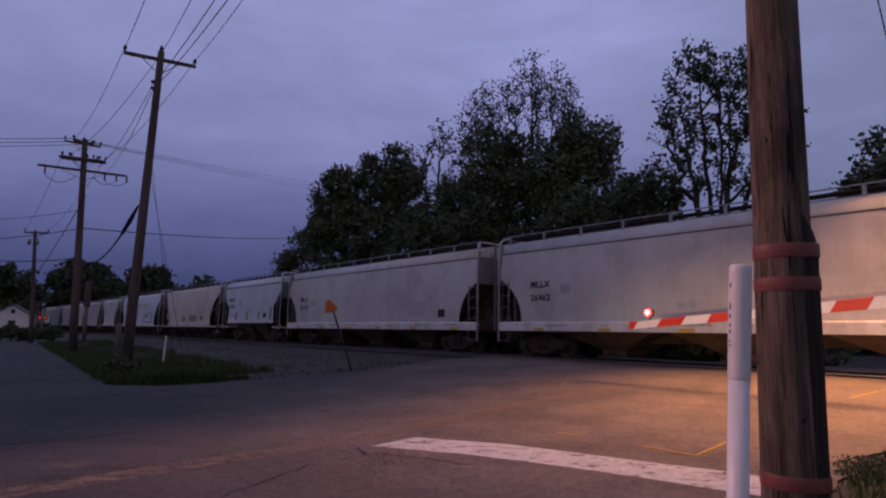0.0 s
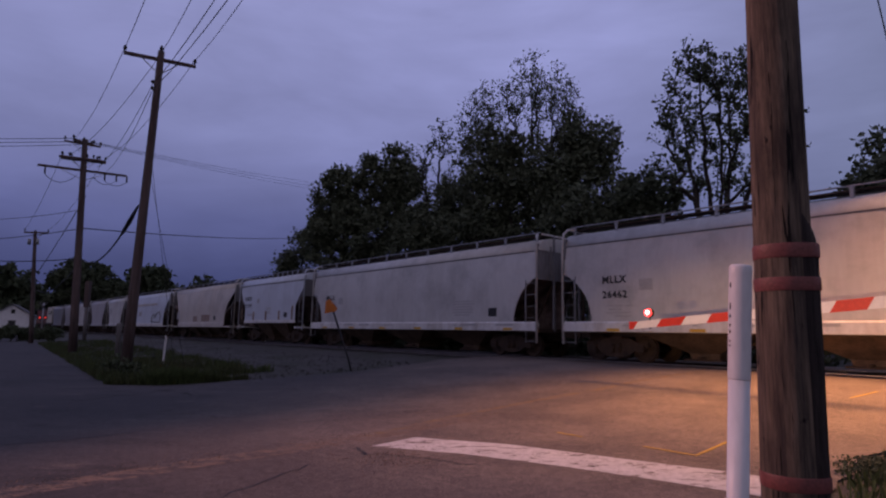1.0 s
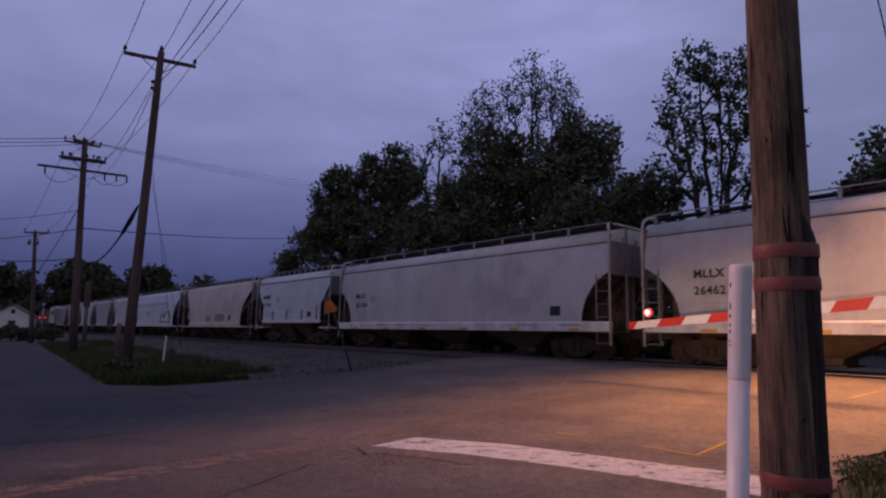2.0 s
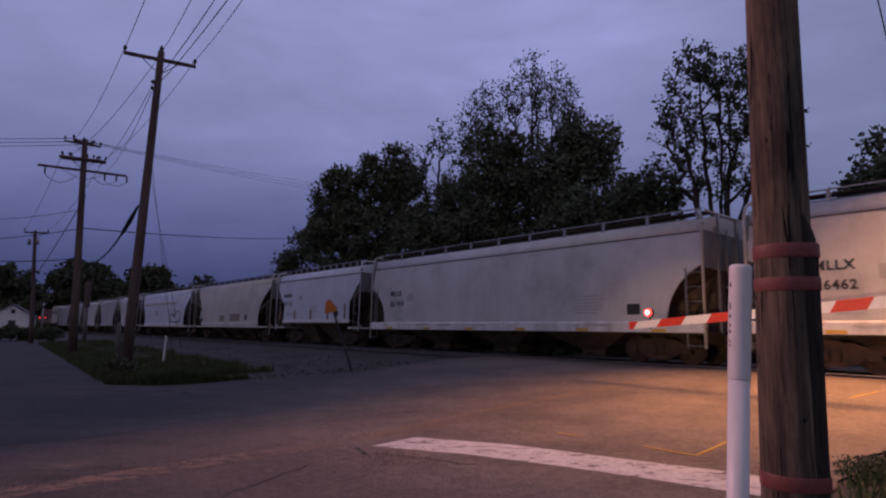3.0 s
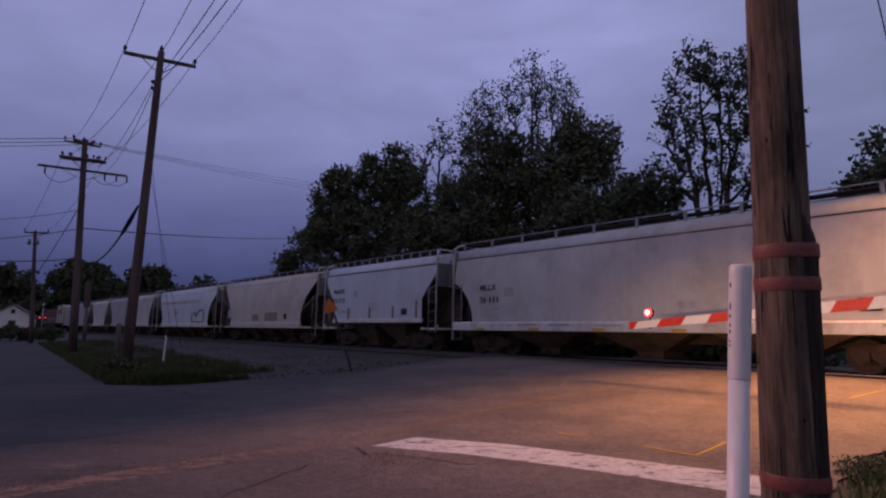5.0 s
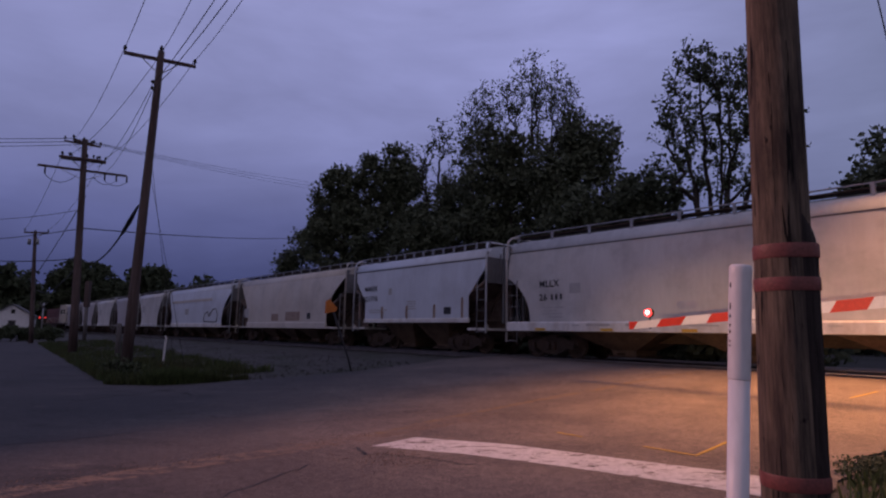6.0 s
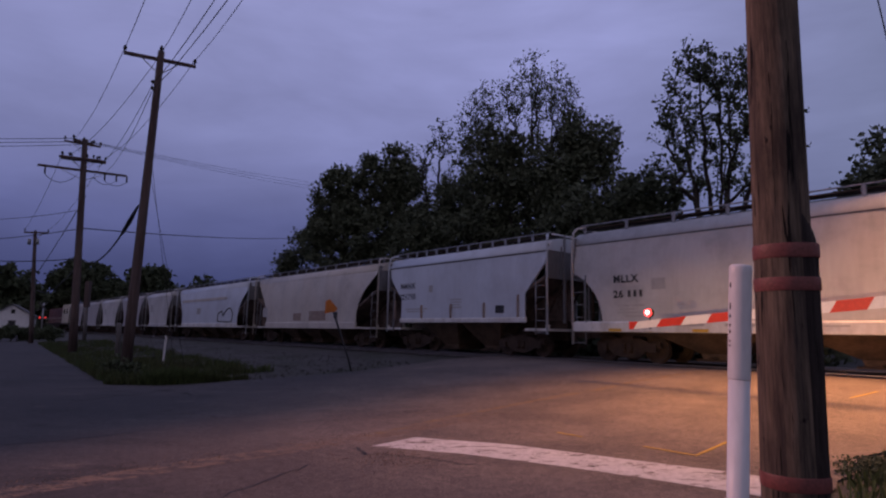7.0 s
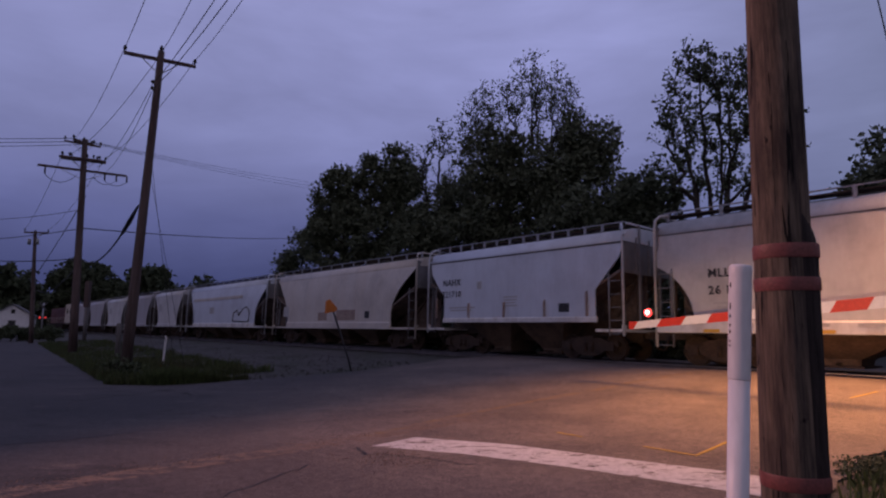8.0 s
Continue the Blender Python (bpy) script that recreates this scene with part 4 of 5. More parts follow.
# ---- crossing gate ----
def gate():
    g = thing("crossing_gate", at(1.3, 12.9, rise(12.9)), "lowered crossing gate with red and white striped arm", "crossing gate")
    g.matrix_world = Matrix.Translation(at(1.3, 12.9, rise(12.9))) @ Matrix.Rotation(PHI + math.pi / 2, 4, "Z")
    g0 = rise(12.9)
    L_ = 6.68
    z_root, z_tip = 2.27 - g0, 1.70 - g0

    def mid(x):
        return z_root + (z_tip - z_root) * x / L_

    def half(x):
        return 0.118 - 0.033 * x / L_
    bm = bmesh.new()
    prism(bm, [(-0.5, mid(-0.5) - half(0)), (L_, mid(L_) - half(L_)), (L_, mid(L_) + half(L_)), (-0.5, mid(-0.5) + half(0))], -0.03, 0.03)
    arm = part("arm", bm, ARM_WHITE, g, "tapered white gate arm")
    lean = 0.13
    stripes = [(L_ - 0.11, L_)] + [(5.96 - 1.19 * k - 0.60, 5.96 - 1.19 * k) for k in range(5)]
    for a, b in stripes:
        tip = b == L_
        bm = bmesh.new()
        o = [(a, mid(a) - half(a) - 0.001), (b, mid(b) - half(b) - 0.001), (b if tip else b - lean, mid(b - lean) + half(b - lean) + 0.001), (a - lean, mid(a - lean) + half(a - lean) + 0.001)]
        prism(bm, o, -0.034, 0.034)
        part("stripe", bm, ARM_RED, arm, "red reflective stripe")
    for xl in (L_ - 0.52, 2.9, 0.9):
        bm = bmesh.new()
        zb = mid(xl) + half(xl)
        box(bm, xl - 0.02, xl + 0.02, -0.045, -0.03, zb - 0.2, zb + 0.11)
        tube(bm, [(xl, -0.07, zb + 0.18), (xl, 0.045, zb + 0.18)], 0.105, 14)
        lh = part("lamp_housing", bm, MARK_DARK, arm)
        if xl > 5:
            # wide red lens and pale core put the lamp's glare into shape and colour
            bm = bmesh.new()
            tube(bm, [(xl, 0.046, zb + 0.18), (xl, 0.065, zb + 0.18), (xl, 0.078, zb + 0.18)], [0.098, 0.092, 0.055], 18)
            part("lens", bm, SIGNAL_RED, lh, "lit red lens")
            bm = bmesh.new()
            tube(bm, [(xl, 0.079, zb + 0.18), (xl, 0.085, zb + 0.18)], [0.055, 0.035], 12)
            part("lens_core", bm, SIGNAL_CORE, lh)
    bm = bmesh.new()
    tube(bm, [(-0.55, 0.0, 0.0), (-0.55, 0.0, 3.6)], 0.06, 12)
    box(bm, -0.8, -0.3, -0.25, 0.25, 0.0, 0.12)
    box(bm, -0.75, -0.35, -0.2, 0.25, 1.1, 2.3)
    part("mast", bm, GALV, g)


gate()


# ---- poles ----
def near_pole():
    p = thing("utility_pole", pose(1.765, 3.10, 0.0), "weathered brown utility pole with red bands and a splint", "utility pole", "utility poles")
    bm = bmesh.new()
    zs = [-0.2, 0.0, 0.4, 0.8, 1.3, 1.8, 2.4, 3.0, 3.6, 5.0, 7.0, 9.0, 11.9]
    n = 36
    rings = []
    for z in zs:
        r = 0.148 - 0.0052 * min(z, 3.6) - 0.0045 * max(0, z - 3.6)
        ring = []
        for k in range(n):
            a = k * math.tau / n
            rr = r * (1 + 0.018 * noise.noise((math.cos(a) * 5, math.sin(a) * 5, z * 0.25)) + 0.012 * noise.noise((math.cos(a) * 17, math.sin(a) * 17, z * 0.1)))
            ring.append(bm.verts.new((0.0245 * z + rr * math.cos(a), rr * math.sin(a), z)))
        rings.append(ring)
    for a, b in zip(rings, rings[1:]):
        for k in range(n):
            bm.faces.new((a[k], a[(k + 1) % n], b[(k + 1) % n], b[k])).smooth = True
    bm.faces.new(rings[-1])
    part("shaft", bm, POLE_WOOD, p)
    # short length of timber strapped to the foot as a splint
    bm = bmesh.new()
    n = 20
    rings = []
    for z in (-0.2, 0.5, 1.2, 1.8, 2.0):
        rings.append([bm.verts.new((0.049 + 0.024 * z + 0.104 * math.cos(k * math.tau / n), -0.035 + 0.104 * math.sin(k * math.tau / n), z)) for k in range(n)])
    rings.append([bm.verts.new((0.049 + 0.024 * 2.0 + 0.104 * math.cos(k * math.tau / n) * 0.95, -0.030 + 0.104 * math.sin(k * math.tau / n), 2.19 - 0.15 * math.cos(k * math.tau / n))) for k in range(n)])
    for a, b in zip(rings, rings[1:]):
        for k in range(n):
            bm.faces.new((a[k], a[(k + 1) % n], b[(k + 1) % n], b[k])).smooth = True
    bm.faces.new(rings[-1])
    part("splint", bm, SPLINT_WOOD, p, "timber splint strapped to the pole, coloured dark for its shaded side")
    for z, h in ((2.015, 0.075), (1.842, 0.070), (0.857, 0.072)):
        bm = bmesh.new()
        n = 40
        cols = []
        for k in range(n):
            a = k * math.tau / n
            c, s = math.cos(a), math.sin(a)
            r = 0.1505 - 0.0052 * z
            over = 0.049 * c - 0.035 * s + 0.108 > r
            x = 0.0245 * z + (0.049 + 0.108 * c if over else r * c)
            y = -0.035 + 0.108 * s if over else r * s
            d = 1.0
            cols.append([bm.verts.new(v) for v in (((x - 0.0245 * z) * d + 0.0245 * z, y * d, z - h / 2), ((x - 0.0245 * z) * (d + 0.014) + 0.0245 * z, y * (d + 0.014), z - h / 2 + 0.006), ((x - 0.0245 * z) * (d + 0.014) + 0.0245 * z, y * (d + 0.014), z + h / 2 - 0.006), ((x - 0.0245 * z) * d + 0.0245 * z, y * d, z + h / 2))])
        for k in range(n):
            a, b = cols[k], cols[(k + 1) % n]
            for i in range(3):
                bm.faces.new((a[i], b[i], b[i + 1], a[i + 1])).smooth = i == 1
            bm.faces.new((a[3], b[3], b[0], a[0]))
        part("band", bm, BAND_RED, p, "red strap round the pole")
    crossarm(p, 11.55, 1.85, radians(4.0), 0.0245 * 11.55 - 0.3)


def crossarm(p, z, half, turn, x0=0.0, y0=0.0, drop=0.0, pins=(-1, 0, 1), height=0.12):
    """A timber arm with pin insulators and braces; turn: its way in plan."""
    c, s = math.cos(turn), math.sin(turn)
    bm = bmesh.new()
    a = Vector((x0 - c * half, y0 - s * half, z + drop))
    b = Vector((x0 + c * half, y0 + s * half, z - drop))
    n = Vector((-s, c, 0))
    up = Vector((0, 0, 1))
    vs = []
    for q in (a, b):
        for i, j in ((-1, -1), (1, -1), (1, 1), (-1, 1)):
            vs.append(bm.verts.new(q + n * (0.05 * i + 0.13) + up * (height / 2 * j)))
    for f in ((0, 1, 2, 3), (7, 6, 5, 4), (0, 4, 5, 1), (1, 5, 6, 2), (2, 6, 7, 3), (3, 7, 4, 0)):
        bm.faces.new([vs[i] for i in f])
    arm = part("crossarm", bm, FAR_WOOD, p)
    bm = bmesh.new()
    for k in (-0.45, 0.45):
        q = a.lerp(b, 0.5 + k / 2 * 1.2)
        tube(bm, [q + n * 0.19, Vector((x0, y0, z - 0.6)) + n * 0.17], 0.018, 5)
    part("brace", bm, GALV, arm)
    tips = []
    for k in pins:
        q = a.lerp(b, 0.5 + k * 0.485) + n * 0.13
        bm = bmesh.new()
        base = q + up * height / 2
        tube(bm, [base, base + up * 0.09, base + up * 0.10, base + up * 0.15, base + up * 0.17, base + up * 0.23, base + up * 0.25], [0.02, 0.02, 0.07, 0.075, 0.05, 0.06, 0.02], 10)
        part("insulator", bm, PORCELAIN, arm)
        tips.append(base + up * 0.2)
    return tips


def far_pole(base, top, r0, r1, label):
    p = thing("utility_pole", Matrix.Translation(base), label, "utility pole", "utility poles")
    bm = bmesh.new()
    t = Vector(top) - Vector(base)
    tube(bm, [t * (i / 6) for i in range(7)], [r0 + (r1 - r0) * i / 6 for i in range(7)], 12)
    part("shaft", bm, FAR_WOOD, p)
    return p, t


def wire(a, b, sag, r=0.011, name="power_line", label="thin dark overhead power line", n=26):
    bm = bmesh.new()
    a, b = Vector(a), Vector(b)
    pts = []
    for i in range(n + 1):
        k = i / n
        p = a.lerp(b, k)
        p.z -= 4 * sag * k * (1 - k)
        pts.append(p)
    tube(bm, pts, r, 5)
    ob = part(name, bm, RUBBER)
    tagged(ob, label, "overhead wire", "overhead wires")
    return ob


def poles_and_wires():
    # pole by the grass
    base = Vector((-11.52, 21.68, 0.0))
    top = Vector((-11.10, 21.68, 12.25))
    p, t = far_pole(base, top, 0.20, 0.125, "tall leaning brown utility pole with one crossarm")
    turn1 = radians(28)
    tips1 = crossarm(p, 11.90, 1.27, turn1, t.x * 0.98 + 0.07, -0.13, 0.0)
    bm = bmesh.new()
    tube(bm, [(t.x, 0, 12.2), (t.x, 0, 12.31), (t.x, 0, 12.33), (t.x, 0, 12.40), (t.x, 0, 12.50)], [0.02, 0.02, 0.08, 0.07, 0.03], 10)
    part("top_insulator", bm, PORCELAIN, p)
    bm = bmesh.new()
    for z in (10.75, 11.0):
        x = t.x * z / t.z - 0.2
        tube(bm, [(x + 0.12, 0, z), (x, 0, z), (x - 0.05, 0, z)], [0.03, 0.08, 0.05], 10)
    part("spool_insulator", bm, PORCELAIN, p)
    tips1 = [base + q for q in tips1]
    ends = [Vector((0.15, 3.1, 11.8)), Vector((1.3, 3.1, 11.8)), Vector((2.95, 3.1, 11.8))]
    for q, e in zip(tips1, ends):
        wire(q, e, 0.8, 0.012)
    low = base + Vector((t.x * 0.9 - 0.2, 0, 10.9))
    wire(low, Vector((2.6, 3.1, 11.8)), 0.8, 0.014)
    wire(low + Vector((0, 0, -0.25)), Vector((3.3, 3.1, 11.8)), 0.8, 0.014)
    # pole with three arms
    base2 = Vector((-21.34, 34.27, 0.05))
    top2 = Vector((-21.75, 34.27, 12.75))
    p2, t2 = far_pole(base2, top2, 0.24, 0.15, "dark brown utility pole with several crossarms")
    tips_a = crossarm(p2, 11.45, 1.15, turn1, t2.x * 0.9, 0.0, 0.0, (-1, -0.6, 0.6, 1), 0.19)
    crossarm(p2, 11.45, 1.1, turn1, t2.x * 0.9, -0.32, 0.0, (-0.9, -0.55, 0.3, 0.6, 0.9), 0.14)
    tips_b = crossarm(p2, 10.8, 2.3, turn1, t2.x * 0.86, 0.0, 0.04, (), 0.13)
    crossarm(p2, 12.55, 0.62, radians(60), t2.x, 0.0, 0.0, (-1, 0, 1), 0.12)
    crossarm(p2, 12.4, 0.95, turn1, t2.x, -0.2, 0.05, (-1, -0.5, 0.5, 1), 0.10)
    tips_c = [base2 + Vector((t2.x + d * 0.3, d * 0.55, 12.6)) for d in (-1, 0, 1)]
    for x, z in ((-1.75, 10.84), (0.95, 10.84), (1.5, 10.84), (2.0, 10.84)):
        q = Vector((t2.x * 0.86 + x, 0.13 + 0.53 * x, z - 0.1))
        bm = bmesh.new()
        tube(bm, [q, q + Vector((0.0, 0, -0.25)), q + Vector((0.02, 0, -0.42))], [0.04, 0.055, 0.03], 8)
        part("hanging_insulator", bm, PORCELAIN, p2)
    for a, b, s in (((-1.75, 10.35), (-0.3, 10.5), 0.5), ((0.4, 10.5), (1.5, 10.35), 0.35), ((0.95, 10.35), (2.0, 10.35), 0.3)):
        bm = bmesh.new()
        pts = []
        for i in range(11):
            k = i / 10
            x = a[0] + (b[0] - a[0]) * k
            pts.append((t2.x * 0.86 + x, 0.1 + 0.53 * x, a[1] + (b[1] - a[1]) * k - 4 * s * k * (1 - k)))
        tube(bm, pts, 0.018, 5)
        part("jumper_loop", bm, RUBBER, p2)
    # spans from pole to pole
    for q, e in zip(tips1, (tips_c[0], base2 + tips_a[1], base2 + tips_a[3])):
        wire(q, e, 0.5, 0.012)
    wire(low, base2 + Vector((t2.x * 0.86 + 1.0, -0.3, 10.9)), 0.5, 0.012)
    wire(low + Vector((0, 0, -0.25)), base2 + Vector((t2.x * 0.86 + 1.7, -0.5, 10.6)), 0.5, 0.012)
    # three wires across the line
    for i, q in enumerate(tips_c):
        wire(q, Vector((-18.0 - 0.4 * i, 83.0, 22.3 - 0.42 * i)), 0.2, 0.014)
        wire(q, q + Vector((-30.0, -3.5 - 0.3 * i, 0.4 - 0.4 * i)), 0.6, 0.018)
    # lower cables
    wire(base2 + Vector((-0.1, 0, 7.25)), Vector((-22.7, 88.0, 15.0)), 0.3, 0.035, "cable", "dark communication cable across the line")
    wire(base2 + Vector((-0.1, 0, 7.25)), Vector((-40.0, 46.0, 8.2)), 0.25, 0.025, "cable", "dark communication cable across the line")
    wire(base2 + Vector((-0.1, 0, 8.4)), Vector((-40.0, 46.0, 10.0)), 0.35, 0.018, "cable", "dark communication cable across the line")
    wire(base2 + Vector((0.0, 0, 5.45)), Vector((-33.0, 38.0, 6.0)), 0.25, 0.03, "cable", "dark communication cable across the line")
    a = base + Vector((0.1, -0.2, 6.05))
    b = base2 + Vector((0.1, -0.1, 5.4))
    ob = wire(a, b, 0.95, 0.035, "cable", "thick black cable with a splice case by the pole")
    bm = bmesh.new()
    pts = []
    for k in (0.01, 0.05, 0.10, 0.16, 0.20):
        q = a.lerp(b, k)
        q.z -= 4 * 0.95 * k * (1 - k)
        pts.append(q)
    tube(bm, pts, [0.04, 0.075, 0.09, 0.075, 0.04], 8)
    part("splice_case", bm, RUBBER, ob)
    # guy wires down from the tall pole
    for dx, z in ((0.55, 8.3), (0.95, 7.6)):
        wire(base + Vector((t.x * 0.68, 0, z)), base + Vector((dx + 0.5, 1.6, 0.1)), 0.0, 0.008, "guy_wire", "thin steel guy wire beside the pole", 3)
    # small pole farther on
    base3 = Vector((-35.47, 51.12, 0.0))
    p3, t3 = far_pole(base3, (-36.1, 51.12, 9.85), 0.19, 0.13, "brown utility pole beside the street")
    tips3 = crossarm(p3, 9.7, 1.25, radians(-10), t3.x, 0.0, 0.06, (-1, 1), 0.13)
    bm = bmesh.new()
    for d in (-1, 1):
        tube(bm, [(t3.x + d * 0.35, -0.1, 8.6), (t3.x + d * 0.35, -0.1, 9.1)], 0.14, 10)
    part("transformer", bm, GALV, p3)
    for q, k in zip(tips3, (0, 3)):
        wire(base3 + q, base2 + tips_a[k], 0.5, 0.012)
    wire(base2 + Vector((-0.05, 0, 9.2)), base3 + Vector((0, 0, 6.2)), 0.1, 0.025, "cable", "dark communication cable along the poles")
    wire(base2 + Vector((0, 0, 5.3)), base3 + Vector((0, 0, 4.6)), 0.8, 0.03, "cable", "dark communication cable along the poles")
    # wire at the right
    wire((9.42, 12.0, 9.6), (10.1, 12.0, 4.0), -0.10, 0.014, "drop_wire", "thin wire hanging at the crossing", 3)


near_pole()
poles_and_wires()


# ---- posts and signs ----
def marker_post():
    p = thing("marker_post", pose(1.247, 2.70, 0.0, 0, math.degrees(math.atan(0.071)), 0), "white plastic utility marker post with a sleeve top", "marker post")
    bm = bmesh.new()
    tube(bm, [(0, 0, -0.2), (0, 0, 1.39)], 0.0458, 28)
    part("pipe", bm, PIPE_WHITE, p)
    bm = bmesh.new()
    tube(bm, [(0, 0, 1.385), (0, 0, 1.388), (0, 0, 1.392), (0, 0, 1.845), (0, 0, 1.849), (0, 0, 1.855), (0, 0, 1.893), (0, 0, 1.901), (0, 0, 1.907)], [0.0462, 0.0482, 0.0482, 0.0482, 0.0482, 0.0488, 0.0488, 0.0465, 0.040], 32)
    part("sleeve", bm, PIPE_WHITE, p)
    bm = bmesh.new()
    for z, h in ((1.80, 0.022), (1.70, 0.028), (1.66, 0.016), (1.62, 0.012), (1.59, 0.016), (1.55, 0.010), (1.53, 0.01)):
        for a0 in (186, 191):
            a = radians(a0)
            c = Vector((0.0484 * math.cos(a), 0.0484 * math.sin(a), z))
            tube(bm, [c, c + Vector((0, 0, h))], 0.0022, 4)
    part("printed_mark", bm, MARK_DARK, p)


def bent_sign():
    base = at(17.18, 10.72, rise(10.72) * 0.86 - 0.05)
    s = thing("marker_sign", Matrix.Translation(base), "orange marker sign on a leaning dark post", "sign")
    bm = bmesh.new()
    tube(bm, [(0, 0, 0), (-0.12, 0, 0.45), (-0.42, 0, 1.3), (-0.72, 0, 2.15)], 0.035, 8)
    part("post", bm, MARK_DARK, s)
    bm = bmesh.new()
    prism(bm, [(-0.95, 1.93), (-0.56, 2.02), (-0.52, 2.12), (-0.80, 2.42), (-0.93, 2.36)], -0.065, -0.045)
    part("panel", bm, ORANGE, s, "small orange panel")


def small_posts():
    p = thing("marker_stake", Matrix.Translation((-11.51, 24.52, rise(7.2) * 0.86)), "slim white marker stake in the grass", "marker post")
    bm = bmesh.new()
    prism(bm, [(-0.035, -0.1), (0.035, -0.1), (0.105, 1.1), (0.09, 1.16), (0.04, 1.16)], -0.02, 0.02)
    part("stake", bm, PIPE_WHITE, p)
    p = thing("post", Matrix.Translation((-15.6, 28.58, 0.05)), "short grey weathered timber post", "post")
    bm = bmesh.new()
    tube(bm, [(0, 0, -0.1), (-0.05, 0, 1.6), (-0.05, 0, 1.66)], [0.13, 0.12, 0.09], 10)
    part("shaft", bm, GREY_WOOD, p)
    p = thing("signal_cabinet", Matrix.Translation((-32.9, 54.4, 0.05)), "brown cabinet on a grey timber post beside the track", "signal cabinet")
    bm = bmesh.new()
    tube(bm, [(0, 0, -0.1), (-0.05, 0, 3.3)], 0.17, 10)
    part("post", bm, GREY_WOOD, p)
    bm = bmesh.new()
    box(bm, -0.24, 0.14, -0.2, 0.2, 3.2, 5.6)
    c = part("cabinet", bm, FAR_WOOD, p)
    bm = bmesh.new()
    box(bm, -0.19, 0.09, -0.22, -0.2, 3.4, 5.4)
    part("door", bm, FAR_WOOD, c)
    # flashing signal at the next crossing
    p = thing("crossing_signal", Matrix.Translation((-50.9, 75.0, 0.0)), "crossing signal with glowing red lights far away", "crossing signal")
    bm = bmesh.new()
    tube(bm, [(0, 0, 0), (0, 0, 4.4)], 0.09, 8)
    part("mast", bm, GALV, p)
    bm = bmesh.new()
    for a in (-1, 1):
        tube(bm, [(-0.55, -0.1, 3.9 - 0.5 * a), (0.55, -0.1, 3.9 + 0.5 * a)], 0.05, 4)
    part("crossbuck", bm, GREY_WOOD, p)
    for x, z in ((-0.3, 2.5), (0.42, 2.5)):
        bm = bmesh.new()
        tube(bm, [(x, -0.05, z), (x, -0.08, z)], 0.26, 14)
        hood = part("backing_disc", bm, MARK_DARK, p)
        bm = bmesh.new()
        tube(bm, [(x, -0.09, z), (x, -0.16, z)], [0.11, 0.09], 14)
        part("lens", bm, FAR_RED, hood, "glowing red lens")


def pale_stones():
    for u, w, r in ((28.6, 15.6, 0.12), (19.2, 15.6, 0.09)):
        bm = bmesh.new()
        bmesh.ops.create_icosphere(bm, subdivisions=2, radius=r)
        for v in bm.verts:
            v.co *= 1 + 0.25 * noise.noise(v.co * 7 + Vector((u, 0, 0)))
            v.co.z *= 0.6
        ob = part("stone", bm, SILL_WHITE)
        ob.location = at(u, w, RAIL_Z - 0.21 - (TRACK_W - w - 1.7) * 0.12 + 0.04)
        tagged(ob, "pale loose stone lying beside the track", "stone", "pale stones")


pale_stones()
marker_post()
bent_sign()
small_posts()


# ---- house at the far end of the street ----
def house():
    o = thing("house", pose(-62.9, 86.0, 0.0, 0, 0, 31), "small white clapboard house with a grey gable roof", "house")
    bm = bmesh.new()
    prism(bm, [(-2.4, 0), (2.4, 0), (2.4, 2.95), (0, 4.45), (-2.4, 2.95)], 0, 9)
    wall = part("wall", bm, HOUSE_WHITE, o)
    for i in range(14):
        bm = bmesh.new()
        z = 0.2 + i * 0.2
        box(bm, -2.41, 2.41, -0.025, 0.0, z, z + 0.185)
        part("clapboard", bm, HOUSE_WHITE, wall)
    for s in (-1, 1):
        bm = bmesh.new()
        prism(bm, [(0, 4.47), (0, 4.62), (s * 2.75, 2.90), (s * 2.75, 2.74)], -0.3, 9.3)
        part("roof", bm, ROOF_GREY, o)
    for x, z, w, h in ((0.1, 1.0, 0.9, 1.2), (0.15, 3.2, 0.5, 0.6)):
        bm = bmesh.new()
        box(bm, x - w / 2 - 0.1, x + w / 2 + 0.1, -0.06, -0.02, z - 0.1, z + h + 0.1)
        win = part("window", bm, HOUSE_WHITE, o)
        bm = bmesh.new()
        box(bm, x - w / 2, x + w / 2, -0.075, -0.06, z, z + h)
        part("pane", bm, DARK_GLASS, win)


house()


